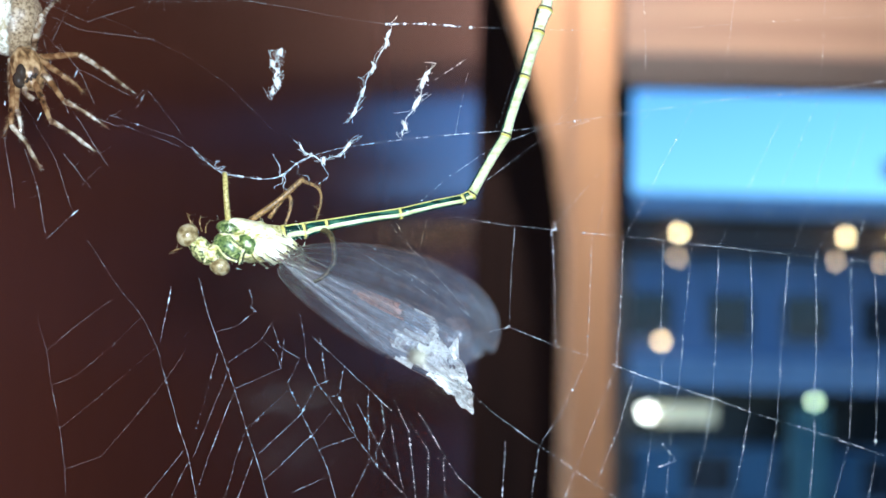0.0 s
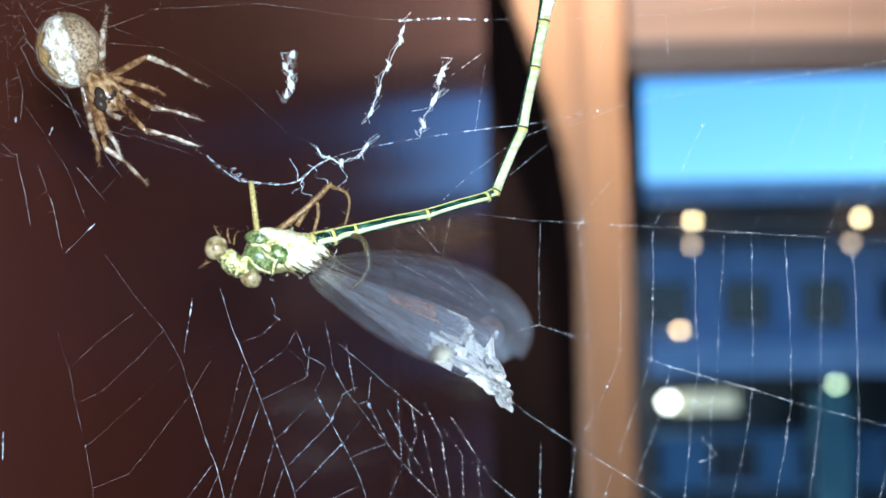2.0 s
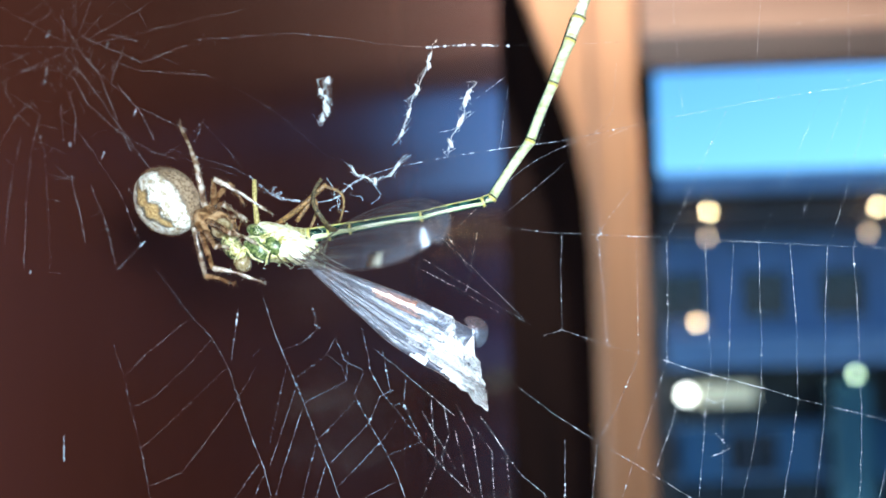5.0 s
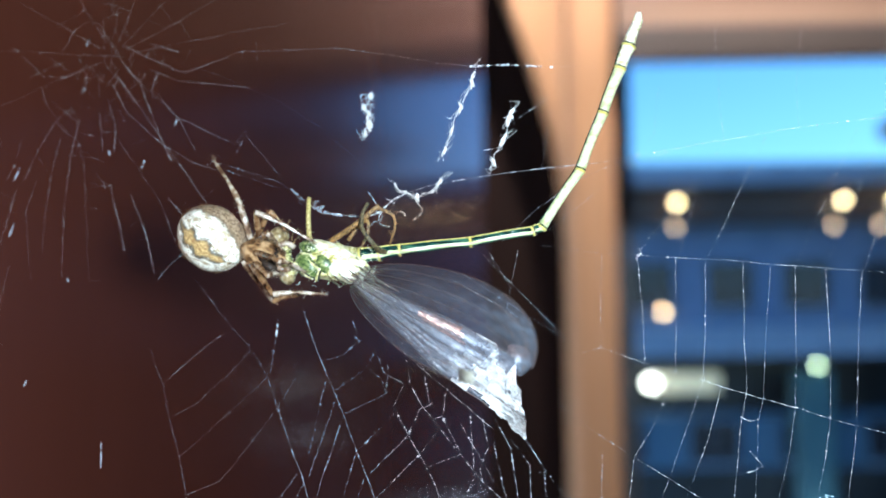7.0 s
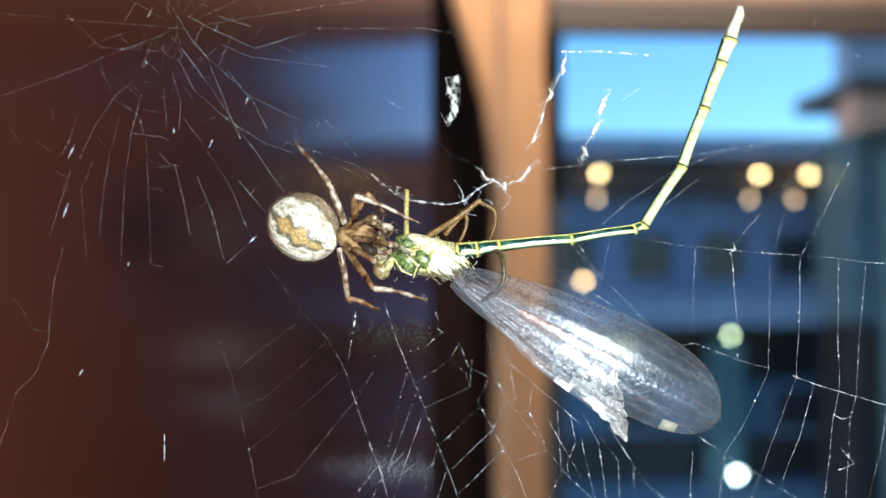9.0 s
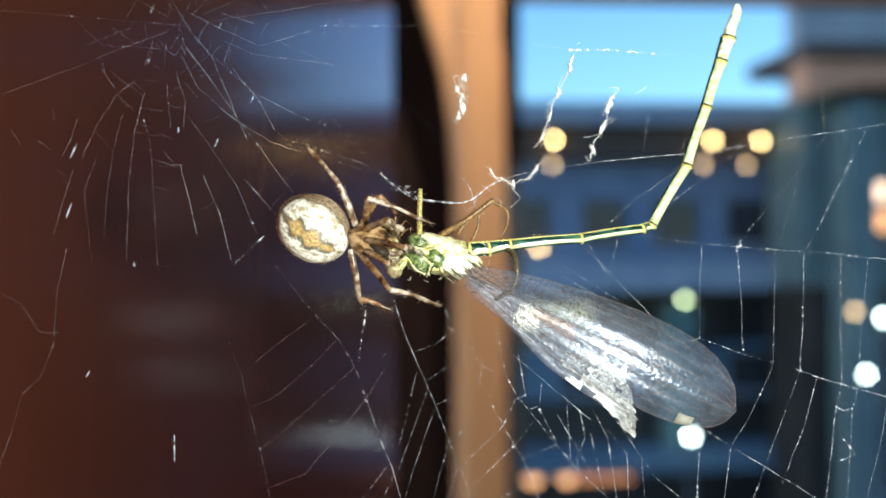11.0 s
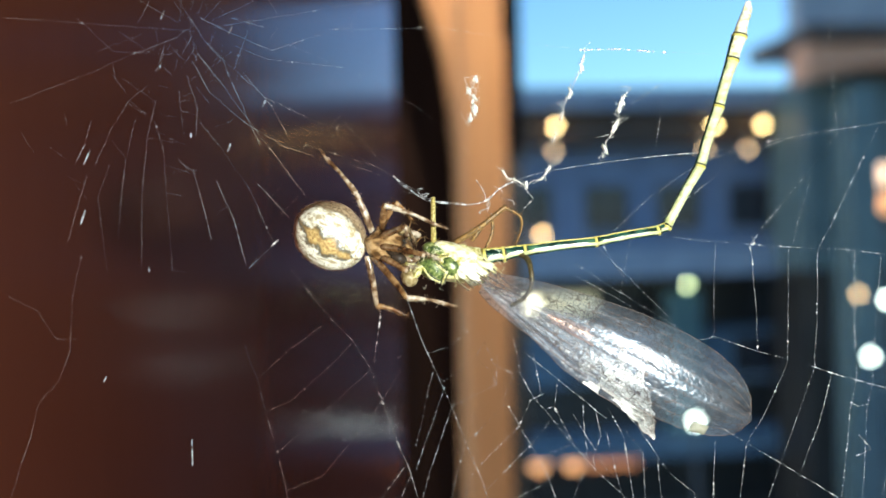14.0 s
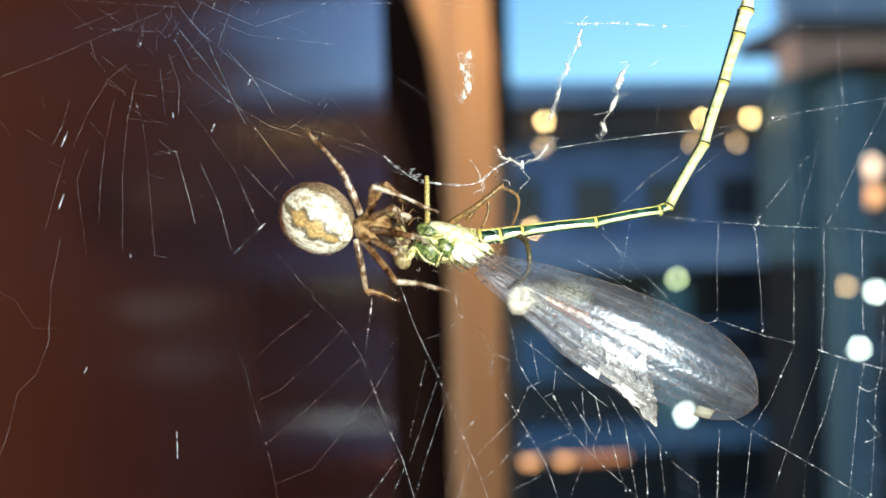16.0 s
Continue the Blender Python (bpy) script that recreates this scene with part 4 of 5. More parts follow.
def wing_mesh(length, width, seed, droop=0.0, crumple=0.0, cut=1.0):
    """A stalked wing along +x, its chord along z, slightly pleated."""
    rng = random.Random(seed)
    bm = bmesh.new()
    nu, nv = 56, 16
    grid = []
    for i in range(nu + 1):
        u = (1 - (1 - i / nu) ** 1.7) * cut
        half = width * 0.5 * (0.2 * (1 - u) + 1.16 * u ** 0.72 * math.sqrt(max(0.0, 1 - u ** 4.2)))
        top, low = half * 1.08, half * 0.92
        if crumple:
            half = width * 0.5 * (0.08 + 0.92 * min(1, u / 0.5) ** 0.85)
            end = max(0, (u - 0.76) / 0.24)
            low = half * (0.96 + 0.015 * math.sin(31 * u))
            top = half * (1 + 0.25 * max(0, min(1, (u - 0.45) / 0.3))) * (1 - end) - low * 0.93 * end + half * 0.12 * math.sin(17 * end) * (1 - end)
        row = []
        for j in range(nv + 1):
            v = j / nv
            z = -low + (top + low) * v
            pleat = (0.00007 if crumple else 0.00004) * math.sin(v * 26) * min(1, u * 4) + (0.0 if crumple else 0.6 * width * (v - 0.45) ** 2 * u + 0.25 * length * ((u - 0.32) ** 2 - 0.102))
            y = pleat + droop * u * u * length
            p = Vector((u * length, y, z))
            if crumple:
                k = crumple * max(0, (u - 0.45) / 0.55) ** 1.5
                q = Vector((p.x * 420, 0, p.z * 2600))
                fold = noise.noise(q) + 0.5 * noise.noise(q * 2.1 + Vector((3, 0, 7)))
                p += Vector((0.3 * noise.noise(p * 1500), 0.9 * fold + 0.4 * noise.noise(p * 2300), 0.35 * noise.noise(p * 1300 + Vector((0, 9, 0))))) * k * 0.0011
                p.z -= k * 0.0001
            row.append(bm.verts.new(p))
        grid.append(row)
    for i in range(nu):
        for j in range(nv):
            a, b, c, d = grid[i][j], grid[i + 1][j], grid[i + 1][j + 1], grid[i][j + 1]
            f = bm.faces.new((a, b, c, d))
            # faces that carry the painted coppery reflection
            if crumple > 0.9 and 0.3 < a.co.x / length + 0.05 * noise.noise(a.co * 900) < 0.52 and j / nv > 0.66:
                f.material_index = 2
                continue
            f.material_index = int(crumple > 0.5 and a.co.x / length * nu + 16 * noise.noise(a.co * 800) - 6 * (j / nv) > nu * 0.66)
    lines = [[grid[i][j].co.copy() for i in range(nu + 1)] for j in range(0, nv + 1, 2)]
    return bm, lines, grid


def wing(name, length, width, parent, mat, seed, droop=0.0, crumple=0.0, cut=1.0, label="", stigma=True):
    bm, lines, grid = wing_mesh(length, width, seed, droop, crumple, cut)
    spot = [grid[36][0].co.copy(), grid[40][0].co.copy(), grid[40][2].co.copy(), grid[36][2].co.copy()]
    ob = part(name, bm, mat, parent, label)
    for k, l in enumerate(lines):
        edge = k in (0, len(lines) - 1)
        l = l[::2] if edge else l[:53:2]
        part("vein", tube(l, [PX * (0.5 if edge else 0.4)] * len(l), 4), M_VEIN, ob)
    if stigma:
        s = bmesh.new()
        off = Vector((0, -0.00006, 0))
        s.faces.new([s.verts.new(p + off) for p in spot])
        r = bmesh.ops.extrude_face_region(s, geom=s.faces[:])
        bmesh.ops.translate(s, verts=[e for e in r["geom"] if isinstance(e, bmesh.types.BMVert)], vec=(0, -0.00005, 0))
        part("wing_spot", s, M_STIGMA, ob)
    return ob


def damselfly():
    d = empty("damselfly")
    tagged(d, "dead green and yellow damselfly with clear wings caught in the web", "damselfly")
    # head
    head = part("head", ball(P(-203, 45), (17 * PX, 20 * PX, 30 * PX), -45, 14, lumps=0.2), M_FACE, d)
    part("eye", ball(P(-229, 19, -4), (18 * PX, 19 * PX, 20 * PX), 30, 14), M_EYE, head)
    part("eye", ball(P(-177, 70, -2), (18 * PX, 18 * PX, 15 * PX), 30, 14), M_EYE, head)
    part("face_plate", ball(P(-194, 50, -15), (9 * PX, 9 * PX, 15 * PX), -45, 10, lumps=0.3), M_YELLOW, head)
    part("face_plate", ball(P(-208, 32, -14), (8 * PX, 8 * PX, 9 * PX), 40, 10, lumps=0.3), M_YELLOW, head)
    for a, b in (((-214, 10), (-230, -18)), ((-206, 12), (-208, -14)), ((-200, 14), (-192, -8)), ((-238, 40), (-258, 50))):
        limb([P(*a), P((a[0] + b[0]) / 2 - 3, (a[1] + b[1]) / 2, -6), P(*b)], 1.4, 0.5, "antenna", M_LEG_B, head, 3)
    # thorax: green plates parted by yellow seams, pale bristly wing roots
    th = part("thorax", ball(P(-122, 30), (62 * PX, 32 * PX, 33 * PX), -2, 22, lumps=0.16), M_YELLOW, d)
    for x, yy, dd, ra, rb, rc, tn in ((-160, 38, -10, 30, 21, 24, 30), (-132, 34, -20, 21, 15, 18, 34), (-160, 8, -8, 24, 19, 14, 14)):
        part("shoulder_plate", ball(P(x, yy, dd), (ra * PX, rb * PX, rc * PX), tn, 18, lumps=0.05), M_GREEN_BODY, th)
    part("collar", ball(P(-187, 44, -4), (8 * PX, 20 * PX, 26 * PX), 34, 12, lumps=0.3), M_YELLOW, th)
    rng = random.Random(4)
    for x0, y0, x1, y1, x2, y2 in ((-168, 20, -156, 34, -140, 46), (-182, 38, -168, 56, -150, 64), (-178, 18, -152, 19, -118, 14), (-146, 68, -140, 48, -126, 24)):
        pts = smooth_path([P(x0, y0, -22), P(x1, y1, -31), P(x2, y2, -30)], 5)
        part("seam", tube(pts, [PX * rng.uniform(1.0, 2.8) for _ in pts], 6), M_YELLOW, th)
        pts = [p + Vector((3.2, 3.0, 1.0)) * PX for p in pts]
        part("seam", tube(pts, [PX * rng.uniform(1.2, 2.4) for _ in pts], 6), M_DARKRING, th)
    part("wing_root", ball(P(-96, 38, -6), (37 * PX, 26 * PX, 25 * PX), 30, 20, lumps=0.16), M_ROOT, th)
    part("wing_root", ball(P(-122, 8, -16), (44 * PX, 18 * PX, 12 * PX), 17, 16, lumps=0.12), M_ROOT, th)
    for k in range(9):
        x, yy = -114 + 6 * k + rng.uniform(-4, 4), 52 - 2.6 * k + rng.uniform(-9, 9)
        part("wing_root", ball(P(x, yy, -25 + rng.uniform(-4, 3)), (PX * rng.uniform(11, 19), PX * 8, PX * rng.uniform(5, 8)), rng.uniform(24, 48), 12, lumps=0.2), M_ROOT, th)
    for k in range(8):
        x, yy = -124 + 8 * k + rng.uniform(-3, 3), 62 - 4.5 * k
        pts = smooth_path([P(x - 6, yy - 12, -22), P(x + 6, yy + 1, -30), P(x + 24, yy + 13, -30)], 4)
        part("crease", tube(pts, [PX * rng.uniform(0.8, 1.8) for _ in pts], 5), M_LEG_D, th)
    bm = bmesh.new()
    for k in range(150):
        x, yy = -112 + rng.uniform(-70, 74), 28 + rng.uniform(-34, 50)
        p = P(x, yy, -26)
        tube([p, p + Vector((rng.gauss(0, 6), rng.uniform(-12, -3), rng.gauss(0, 6))) * PX], [PX * 0.55, PX * 0.15], 3, bm, False)
    part("fuzz", bm, M_ROOT, th)
    for k in range(7):
        x = -100 + k * 9
        part("wing_stalk", tube(smooth_path([P(x - 6, 40 + k % 3 * 5, -30), P(x + 14, 58 + k % 2 * 5, -34), P(x + 52, 76 + k % 3 * 3, -28)], 4), [PX * 1.2] * 9, 5), M_VEIN, th)
    # abdomen, ring by ring
    joints = [(-72, 16), (-38, 9), (0, 0), (128, -23), (240, -50), (256, -57), (316, -168), (348, -277), (372, -362), (384, -405), (395, -446)]
    tail = []
    thick = [15, 13, 10.5, 9.2, 8.8, 8.8, 9.2, 9.4, 11, 13, 9]
    for i in range(len(joints) - 1):
        a, b = Vector(P(*joints[i])), Vector(P(*joints[i + 1]))
        n = 7
        rad = []
        for k in range(n + 1):
            u = k / n
            w = thick[i] + (thick[i + 1] - thick[i]) * u
            rad.append(w * PX * (1 + 0.10 * (abs(u - 0.5) * 2) ** 4 - 0.05))
        side = (b - a).cross(Vector((0, 1, 0))).normalized()
        pts = [a.lerp(b, k / n) + side * 1.5 * PX * math.sin(math.pi * k / n) for k in range(n + 1)]
        seg = part("abdomen_segment", tube(pts, rad, 14), M_ABDOMEN if i < 5 else (M_PALE if i < 8 else M_ROOT), d)
        if i > 4:
            tail.append(seg)
        if i < 5:
            # pale lines along the flanks
            for up_, r_, n_ in ((0.80, 0.19, -0.42), (-0.28, 0.46, -0.62)):
                line = [p + (side * up_ + Vector((0, n_, 0))) * rad[k] for k, p in enumerate(pts)]
                part("flank_stripe", tube(line, [r * r_ for r in rad], 8), M_PALE if up_ < 0 else M_RING, seg)
        elif i < 9:
            back = [p + (side * 0.45 + Vector((0, 0.1, 0))) * rad[k] for k, p in enumerate(pts)]
            part("dark_back", tube(back, [r * 0.68 for r in rad], 12), M_ABDOMEN, seg)
        dirn = (b - a).normalized()
        r = rad[0] * 1.05
        part("joint_ring", tube([a - dirn * 2 * PX, a + dirn * 2.5 * PX], [r, r], 14), M_RING, seg)
        part("joint_ring", tube([a + dirn * 2.5 * PX, a + dirn * 5.5 * PX], [r * 0.98, r * 0.96], 14), M_DARKRING, seg)
    for s_ in (-1, 1):
        tipm = tube([P(394 + 3 * s_, -440), P(397 + 4 * s_, -456, -2), P(397 + 2 * s_, -470, -3)], [PX * 6, PX * 5, PX * 2.4], 8)
        tail.append(part("tail_clasper", tipm, M_ROOT, d))
    # legs
    limb([P(-164, -4, -14), P(-168, -46, -22), P(-170, -84, -18)], 5, 4, "leg", M_LEG_Y, d, 8, "stiff yellow leg", 1)
    limb([P(-128, -6, -10), P(-86, -36, -22), P(-46, -72, -26), P(-42, -75, -26)], 5.5, 3.5, "leg", M_LEG_B, d, 26, "brown bristly leg", 2)
    limb([P(-44, -73, -26), P(-16, -62, -20), P(-10, -40, -14), P(-18, -8, -8)], 3, 1.8, "leg", M_LEG_B, d, 16, "brown bristly leg", 3)
    hook = limb([P(-14, 4, 10), P(2, 14, -24), P(6, 34, -46), P(8, 62, -46), P(-4, 84, -42), P(-24, 98, -38)], 5.4, 3.2, "leg", M_LEG_D, d, 26, "dark hooked bristly leg", 4)
    limb([P(-96, -12, 4), P(-66, -52, 0), P(-60, -30, -2), P(-70, 0, 0)], 4, 2.4, "leg", M_LEG_B, d, 14, "brown bristly leg", 5)
    # wings: two stuck down and crumpled, two free
    wb = P(-75, 62) + Vector((0, -0.0012, 0))

    def aim(v, face):
        x = Vector(v).normalized()
        y = -Vector(face)
        y = (y - x * y.dot(x)).normalized()
        z = x.cross(y)
        return Matrix.Translation(wb) @ Matrix((x, y, z)).transposed().to_4x4()

    low = wing("crumpled_wing", 0.0159, 0.0036, d, (M_WING_SMOKY, M_WING_WET, M_WING_COPPER), 3, 0.0, 1.0, 1.0, "silvery wing stuck together and torn at its end", False)
    low.matrix_local = aim(P(347, 214), (0.1, -1, 0.25))
    flap = bmesh.new()
    bmesh.ops.create_uvsphere(flap, u_segments=20, v_segments=12, radius=30 * PX)
    gone = [v for v in flap.verts if v.co.x + 0.5 * v.co.z < -9 * PX]
    bmesh.ops.delete(flap, geom=gone, context="VERTS")
    for v in flap.verts:
        v.co.y *= 0.45
        v.co += P(222, 186, -10)
    part("curled_flap", flap, M_WING, d, "clear curled scrap of wing")
    low2 = wing("crumpled_wing", 0.0140, 0.0028, d, (M_WING_SMOKY, M_WING_WET), 7, 0.02, 0.7, 1.0, "greyish wing folded behind the crumpled one", False)
    low2.matrix_local = aim(P(340, 190, 16), (0.0, -1, 0.1))
    free = wing("free_wing", 0.0200, 0.0070, d, M_WING, 5, -0.02, 0.0, 1.0, "clear grey wing with a cream spot near its round end")
    return d, free, aim, tail, hook, head


DAMSEL, FREE_WING, wing_aim, TAIL, HOOKED_LEG, DAMSEL_HEAD = damselfly()

# ---------------------------------------------------------------- the spider
LEGS = (  # base, knee and tip while feeding; knee and tip while walking
    ((-24, -22), (-55, -87), (-119, -158), (-46, -72), (-93, -100)),
    ((-8, -22), (-10, -66), (102, -30), (34, -92), (104, -126)),
    ((-16, -16), (10, -74), (44, -44), (52, -48), (88, -62)),
    ((-14, -10), (24, -32), (48, -4), (97, -30), (181, -76)),
    ((-20, 2), (53, 12), (90, 22), (118, 6), (215, -40)),
    ((-22, 20), (34, 86), (122, 98), (88, 70), (165, 72)),
    ((-14, 18), (30, 40), (50, 32), (66, 52), (118, 74)),
    ((-30, 20), (-10, 108), (44, 122), (26, 66), (64, 96)),
)
SPIDER_WAIST = (62, 8)      # from the middle of the abdomen to the front body


def spider():
    s = empty("spider")
    tagged(s, "brown spider with a white leaf-marked abdomen and banded legs", "spider")
    # abdomen: a hairy white egg with an ochre leaf mark
    ab = part("abdomen", ball((0, 0, 0), (66 * PX, 50 * PX, 58 * PX), 0, 34, lumps=0.04), M_SP_BACK, s)
    rng = random.Random(21)
    # short hairs round the outline
    b = bmesh.new()
    for _ in range(900):
        v = Vector((rng.gauss(0, 1), rng.gauss(0, 1), rng.gauss(0, 1))).normalized()
        p = Vector((v.x * 66, v.y * 50, v.z * 58)) * PX
        q = p + (v + Vector((-0.4, 0, 0))).normalized() * PX * rng.uniform(2, 4.5)
        tube([p, q], [PX * 0.4, PX * 0.12], 3, b, False)
    part("fuzz", b, M_SP_TAN, ab)
    # front body
    wx, wy = SPIDER_WAIST
    fx, fy = wx + 34, wy + 4
    c = part("front_body", ball(P(fx + 4, fy + 1, -14), (43 * PX, 25 * PX, 27 * PX), 8, 20, lumps=0.14), M_SP_TAN, s)
    part("waist", ball(P(wx - 6, wy - 2, 0), (14 * PX, 12 * PX, 12 * PX), 0, 8), M_SP_TAN, s)
    for k in (-1, 1):
        part("jaw", ball(P(fx + 18 + 5 * k, fy + 15 + 6 * k, -33), (15 * PX, 12 * PX, 10 * PX), 20, 12), M_SP_JAW, c)
        limb([P(fx + 26, fy + 14 * k, -16), P(fx + 44, fy + 24 * k, -26), P(fx + 58, fy + 20 * k, -14)], 5, 5.5, "palp", M_SP_TIP, c, 10, seed=30 + k)
    for i in range(6):
        part("eye", ball(P(fx + 30 + 3 * (i % 2), fy - 10 + 4 * i, -34), (3.0 * PX,) * 3, 0, 6), M_SP_JAW, c)
    made = []
    for i, (ba, kn, ti, kn2, ti2) in enumerate(LEGS):
        base = P(fx + ba[0], fy + ba[1], -6)

        def bones(k, t, l1, l2):
            u = P(k[0] - ba[0], k[1] - ba[1])
            v = P(t[0] - k[0], t[1] - k[1])
            u.y = -math.sqrt(max(0.0, l1 * l1 - u.length_squared)) * (1 if i < 7 else -0.6)
            v.y = math.sqrt(max(0.0, l2 * l2 - v.length_squared)) * (0.8 if i < 7 else -0.4)
            return u, v
        l1 = max(P(kn[0] - ba[0], kn[1] - ba[1]).length, P(kn2[0] - ba[0], kn2[1] - ba[1]).length) * 1.03
        l2 = max(P(ti[0] - kn[0], ti[1] - kn[1]).length, P(ti2[0] - kn2[0], ti2[1] - kn2[1]).length) * 1.03
        knee, tip = bones(kn, ti, l1, l2)
        knee2, tip2 = bones(kn2, ti2, l1, l2)
        g = random.Random(40 + i)

        def hairy(pts, rad, count, b):
            for _ in range(count):
                k = g.randrange(len(pts) - 1)
                p = pts[k].lerp(pts[k + 1], g.random())
                h = (Vector((g.gauss(0, 1), g.gauss(0, 1), g.gauss(0, 1))).normalized() + (pts[k + 1] - pts[k]).normalized() * 0.6).normalized()
                tube([p, p + h * PX * (rad + g.uniform(3, 8))], [PX * 0.5, PX * 0.12], 3, b, False)
        bow = Vector((0, -4 * PX, 2 * PX))
        pts = smooth_path([(0, 0, 0), knee * 0.3 + bow, knee * 0.7 + bow * 0.8, knee], 4)
        n = len(pts)
        b = tube(pts, [PX * 0.88 * (4.8 + 2.6 * math.sin(math.pi * min(1, 0.15 + 0.85 * k / (n - 1)) ** 0.8) - 0.6 * k / n) for k in range(n)], 10)
        hairy(pts, 6, 70, b)
        leg = part("leg", b, M_SP_TIP if i in (0, 7) else M_SP_LEG, s)
        leg.location = base
        pts = smooth_path([(0, 0, 0), tip * 0.22 + Vector((0, -1.5 * PX, 2 * PX)), tip * 0.5 + Vector((0, -1 * PX, 3 * PX)), tip * 0.8, tip], 4)
        n = len(pts)
        b = tube(pts, [PX * 0.88 * (5.4 - 3.7 * (k / (n - 1)) ** 1.3 + 0.9 * math.sin(12 * k / n)) for k in range(n)], 10)
        hairy(pts, 4, 80, b)
        shin = part("lower_leg", b, M_SP_TIP if i in (0, 1, 3, 4, 5, 6) else M_SP_LEG, leg)
        shin.location = knee
        made.append((leg, base, shin, knee, knee.rotation_difference(knee2), tip.rotation_difference(tip2)))
    return s, made, ab


SPIDER, SPIDER_LEGS, SPIDER_ABDOMEN = spider()

# ---------------------------------------------------------------- what moves
DAMSELFLY_ROWS = [
    (0, -0.00788, 0.07646, 1.51032, -2.2, 13.9),
    (0.5, -0.00799, 0.07648, 1.51033, -0.6, 13.2),
    (1, -0.00809, 0.07649, 1.51049, -1.7, 12.2),
    (1.5, -0.00757, 0.07641, 1.51025, -2.2, 17.6),
    (2, -0.00738, 0.07638, 1.51021, -3.3, 20.2),
    (2.5, -0.00791, 0.07647, 1.51026, -2.2, 13.8),
    (3, -0.00817, 0.07651, 1.51034, -0.4, 13.3),
    (3.5, -0.00962, 0.07674, 1.51099, -1.2, 7.8),
    (4, -0.01014, 0.07682, 1.51146, -0.7, 8.2),
    (6.5, -0.00986, 0.07678, 1.51129, 5.0, -3.3),
    (7, -0.00952, 0.07672, 1.51095, 4.5, -1.2),
    (7.5, -0.00900, 0.07664, 1.51065, 4.4, 2.9),
    (8, -0.00853, 0.07656, 1.51051, 4.0, 3.0),
    (8.5, -0.00842, 0.07655, 1.51054, 3.8, 1.8),
    (9, -0.00864, 0.07658, 1.51051, 4.6, -0.6),
    (9.5, -0.00863, 0.07658, 1.51053, 4.9, 1.4),
    (10, -0.00857, 0.07657, 1.51054, 5.3, 1.0),
    (12.5, -0.00844, 0.07655, 1.51023, 5.1, -0.9),
    (13, -0.00845, 0.07655, 1.51017, 4.8, -2.4),
    (13.5, -0.00846, 0.07655, 1.51006, 4.6, -2.9),
    (14, -0.00842, 0.07655, 1.51012, 4.6, -1.3),
    (14.5, -0.00838, 0.07654, 1.51006, 4.8, -0.7),
    (15, -0.00843, 0.07655, 1.51004, 5.1, -1.3),
    (15.5, -0.00838, 0.07654, 1.51000, 4.3, -1.1),
    (16, -0.00837, 0.07654, 1.51021, 4.8, -1.0),
]
SPIDER_ROWS = [
    (0, -0.03087, 0.07914, 1.52453, 64),
    (0.5, -0.03103, 0.07906, 1.52579, 58),
    (1, -0.02945, 0.07880, 1.52348, 44),
    (1.5, -0.02823, 0.07872, 1.52317, 50),
    (2, -0.02704, 0.07853, 1.52311, 47),
    (2.5, -0.02714, 0.07854, 1.52140, 40),
    (2.8, -0.02572, 0.07831, 1.51939, 38),
    (3, -0.02517, 0.07823, 1.51805, 37),
    (3.2, -0.02369, 0.07799, 1.51690, 37),
    (3.5, -0.02435, 0.07810, 1.51570, 33),
    (3.8, -0.02424, 0.07808, 1.51456, 29),
    (4, -0.02406, 0.07805, 1.51447, 28),
    (6.5, -0.02269, 0.07663, 1.51233, 19),
    (7, -0.02285, 0.07666, 1.51197, 16),
    (7.5, -0.02272, 0.07664, 1.51171, 12),
    (8, -0.02227, 0.07656, 1.51220, 10),
    (8.5, -0.02160, 0.07646, 1.51199, 10),
    (9, -0.02196, 0.07651, 1.51177, 10),
    (9.5, -0.02206, 0.07653, 1.51174, 10),
    (10, -0.02191, 0.07651, 1.51171, 10),
    (12.5, -0.02195, 0.07651, 1.51154, 10),
    (13, -0.02182, 0.07649, 1.51141, 10),
    (13.5, -0.02171, 0.07647, 1.51133, 10),
    (14, -0.02176, 0.07648, 1.51143, 10),
    (14.5, -0.02180, 0.07649, 1.51143, 10),
    (15, -0.02193, 0.07651, 1.51146, 10),
    (15.5, -0.02177, 0.07648, 1.51141, 10),
    (16, -0.02188, 0.07650, 1.51144, 10),
]
WING_ROWS = [
    (0, 0.350, -0.913, -0.210),
    (0.5, 0.376, -0.904, -0.201),
    (1, 0.375, -0.901, -0.218),
    (1.5, 0.261, -0.947, -0.190),
    (2, 0.194, -0.963, -0.186),
    (2.5, 0.336, -0.912, -0.234),
    (3, 0.386, -0.888, -0.249),
    (3.5, 0.330, -0.940, -0.090),
    (4, 0.245, -0.966, 0.080),
    (6.5, 0.500, -0.865, -0.025),
    (7, 0.488, -0.858, -0.175),
    (7.5, 0.626, -0.744, -0.233),
    (8, 0.845, -0.370, -0.387),
    (8.5, 0.918, -0.136, -0.372),
    (9, 0.909, -0.151, -0.389),
    (9.5, 0.897, -0.221, -0.383),
    (10, 0.904, -0.222, -0.364),
    (12.5, 0.904, -0.222, -0.366),
    (13, 0.901, -0.222, -0.374),
    (13.5, 0.898, -0.222, -0.379),
    (14, 0.893, -0.222, -0.391),
    (14.5, 0.891, -0.222, -0.397),
    (15, 0.891, -0.222, -0.396),
    (15.5, 0.888, -0.222, -0.403),
    (16, 0.896, -0.222, -0.384),
]

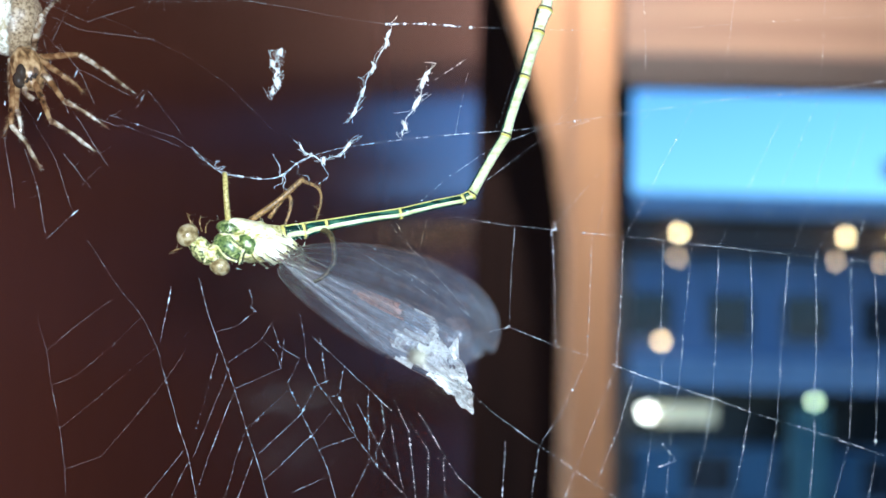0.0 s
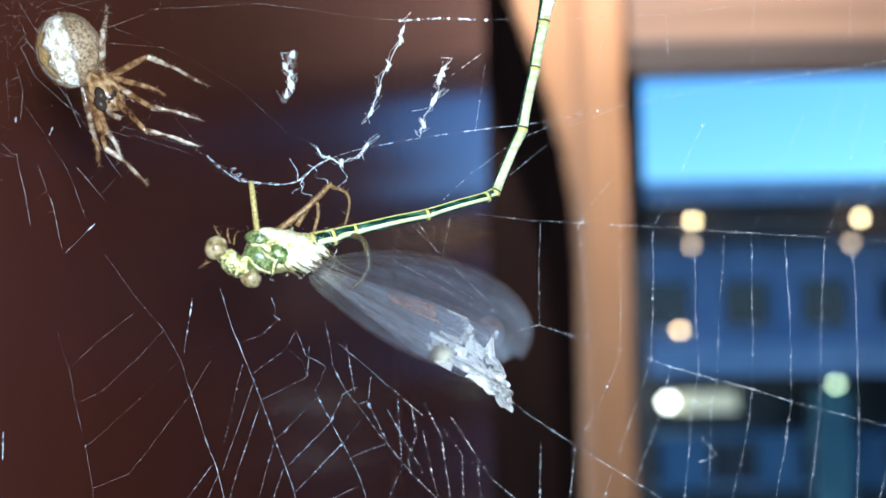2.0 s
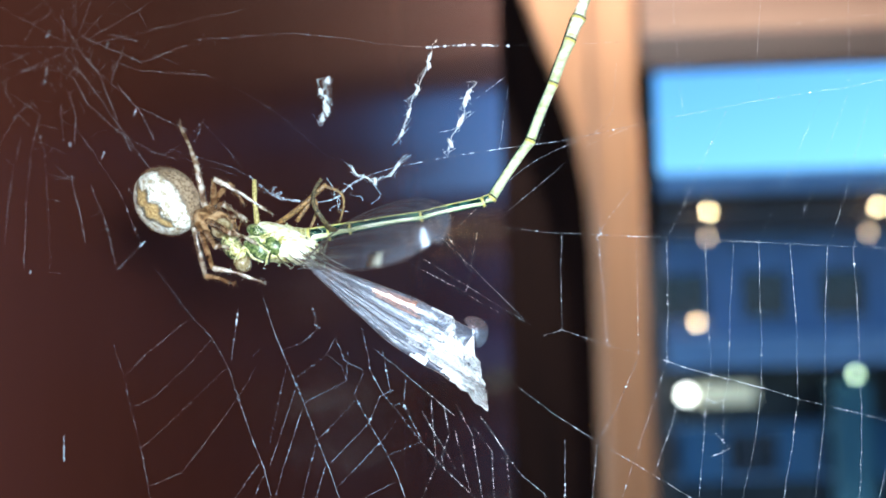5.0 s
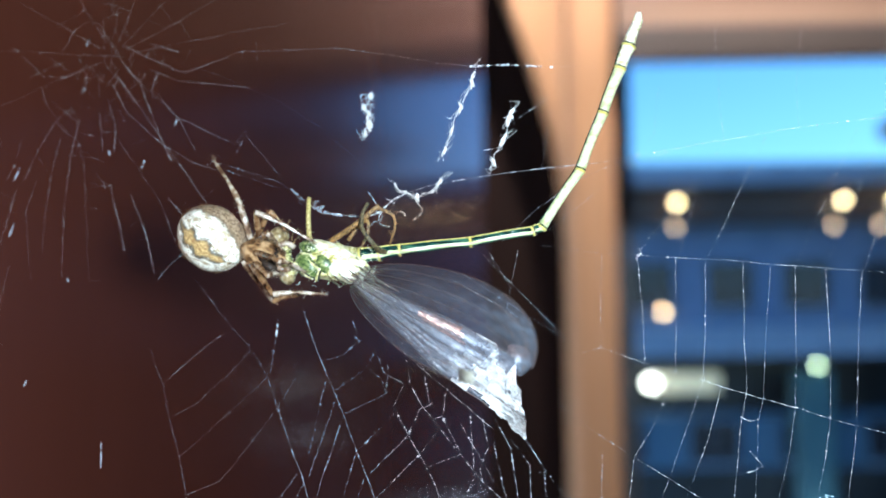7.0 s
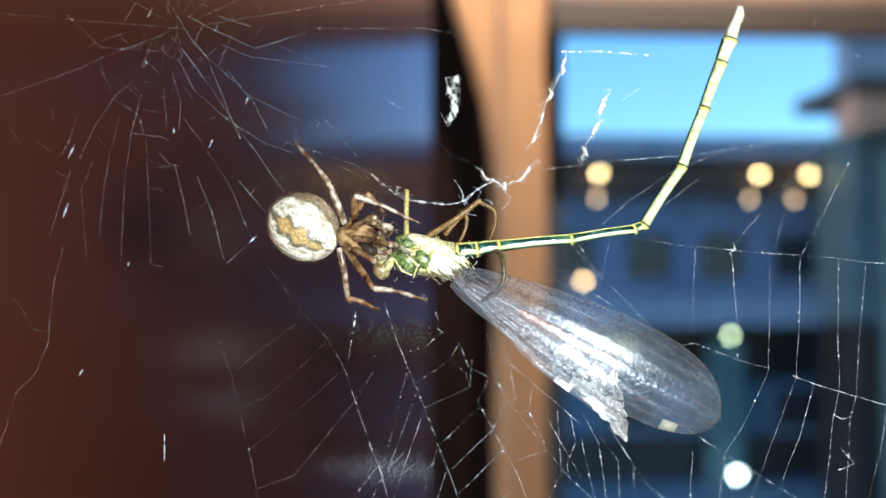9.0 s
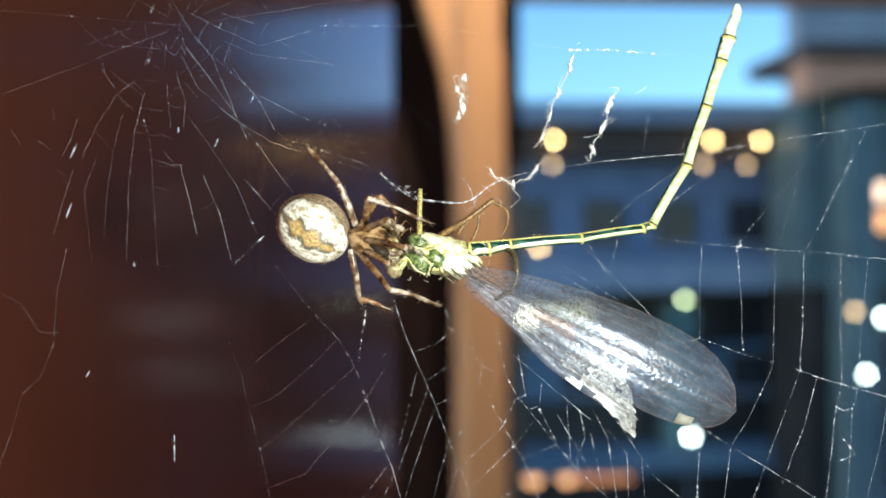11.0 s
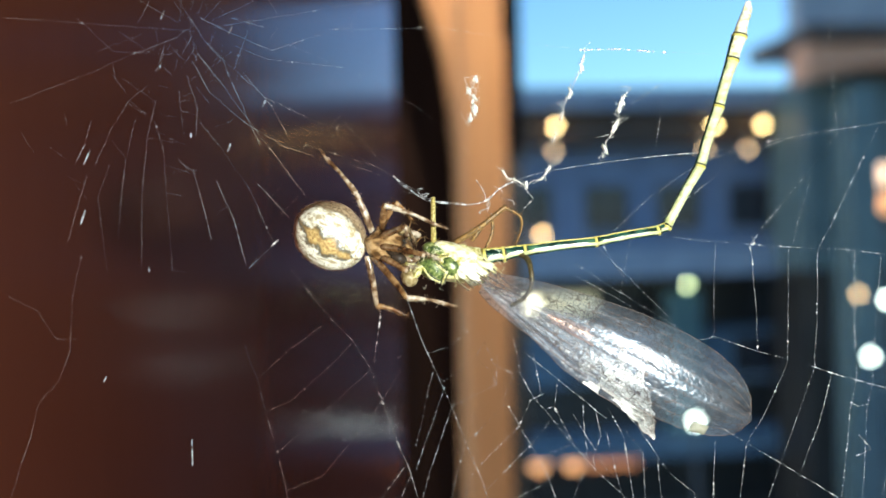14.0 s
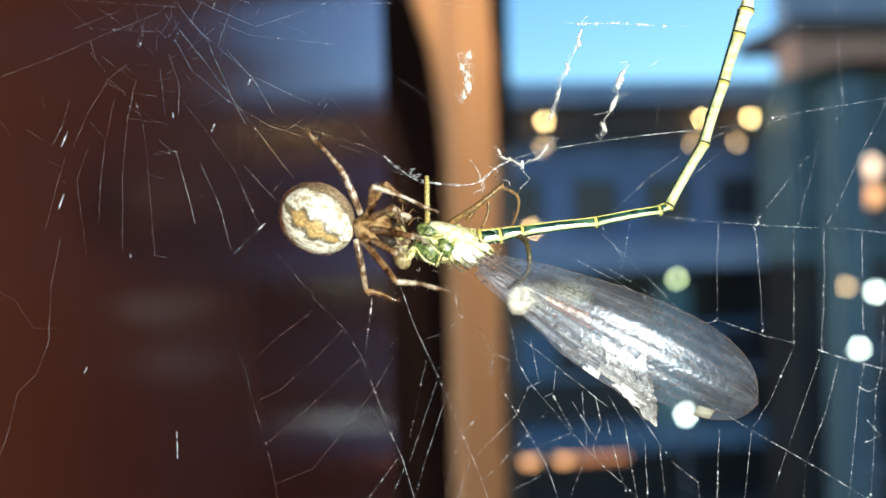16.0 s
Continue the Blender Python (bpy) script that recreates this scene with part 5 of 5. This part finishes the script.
def motions():
    walk(DAMSEL, [(t, pose(x, y, z, 0, turn, phi)) for t, x, y, z, turn, phi in DAMSELFLY_ROWS])
    walk(FREE_WING, [(t, wing_aim((x, y, z), (0.0, -1.0, {3.5: 0.15, 4: 0.32, 6.5: 0.25}.get(t, 0.05)))) for t, x, y, z in WING_ROWS])
    walk(SPIDER, [(t, pose(x, y, z, 0, turn - 6, 0)) for t, x, y, z, turn in SPIDER_ROWS])
    # the abdomen rolls on its long axis as the spider turns its back to the light
    walk(SPIDER_ABDOMEN, [(t, pose(0, 0, 0, roll, 32, 0)) for t, roll in ((0, 28), (2, 28), (2.8, 22), (4, 16), (6.5, 8), (8, 3), (9, 0), (16, 0))])
    pivot = P(256, -57)
    turns = ((0, 2.6), (0.5, 0.8), (1, 2.4), (1.5, 2.2), (2, 0.4), (2.5, -0.5), (3, 0.0), (3.5, 5.8), (4, 7.2), (6.5, 1.7), (7, 1.8), (7.5, 1.2), (8, 1.0), (8.5, 0.6),
             (9, 0.7), (10, -1.2), (12.5, -2.2), (13.5, -2.2), (16, -1.2))
    for seg in TAIL:
        walk(seg, [(t, Matrix.Translation(pivot) @ pose(0, 0, 0, 0, a, 0) @ Matrix.Translation(-pivot)) for t, a in turns])
    hip = P(-14, 4, 10)
    swing = ((0, 0), (2.8, 0), (3.1, 50), (3.3, 105), (3.6, 140), (4, 148), (6.5, 156), (7, 145), (7.2, 90), (7.4, 40), (7.7, 8), (8, 0), (16, 0))
    walk(HOOKED_LEG, [(t, Matrix.Translation(hip) @ pose(0, 0, 0, 0, a, 0) @ Matrix.Translation(-hip)) for t, a in swing])
    # the head is pulled round by the feeding spider
    cheek = P(-177, 70, -2)
    pulled = ((0, 0.0), (3.5, 0.0), (4, 0.12), (6.5, 0.9), (7.5, 1.0), (16, 1.0))
    walk(DAMSEL_HEAD, [(t, Matrix.Translation(cheek + P(-26 * k, -11 * k)) @ pose(0, 0, 0, 0, 30 * k, 0) @ Matrix.Translation(-cheek)) for t, k in pulled])
    rng = random.Random(77)
    still = Euler((0, 0, 0)).to_quaternion()
    for i, (leg, base, shin, knee, q1, q2) in enumerate(SPIDER_LEGS):
        # share of the walking pose: strides until the prey is reached, then the feeding grip
        keys = ((0, 1.0), (0.5, 0.95), (1, 1.0), (1.5, 1.0), (2, 1.0), (2.5, 1.0), (2.8, 0.95), (3, 0.9), (3.2, 0.75), (3.5, 0.45), (3.8, 0.25), (4, 0.15),
                (6.5, 0.05), (7, 0.0), (8, 0.03), (9, 0.0), (10, 0.02), (12.5, 0.0), (14, 0.02), (16, 0.0))
        # two legs lift and settle again while it feeds: turns of the upper and the lower leg
        lift = {1: {12.3: (8, -3), 12.5: (26, -12), 12.6: (30, -14), 12.9: (36, -18), 13.2: (32, -8), 13.4: (28, -4), 13.7: (0, 0)},
                7: {6.5: (-32, -40), 7: (-32, -38), 7.5: (-24, -28), 8: (-10, -12), 9: (0, 0)},
                5: {6.5: (-16, -20), 7: (-14, -18), 7.5: (-8, -10), 8: (0, 0), 12.3: (-4, 16), 12.5: (2, 2), 12.6: (6, -8), 12.9: (0, 0), 13.2: (10, -4), 13.4: (0, 0)}}.get(i, {})
        keys = sorted({**dict(keys), **{t: dict(keys).get(t, 0.0) for t in lift}}.items())
        rows, rows2 = [], []
        for t, k in keys:
            k += rng.uniform(-0.14, 0.05) if 0 < t < 3.6 and t != 1.5 else rng.uniform(0, 0.02)
            a = still.slerp(q1, min(1, max(0, k)))
            b = still.slerp(q2, min(1, max(0, k)))
            up, low = lift.get(t, (0, 0))
            a = Euler((0, radians(up), 0)).to_quaternion() @ a
            b = Euler((0, radians(low), 0)).to_quaternion() @ b
            rows.append((t, Matrix.LocRotScale(base, a, None)))
            rows2.append((t, Matrix.LocRotScale(knee, a.inverted() @ b, None)))
        walk(leg, rows)
        walk(shin, rows2)


motions()
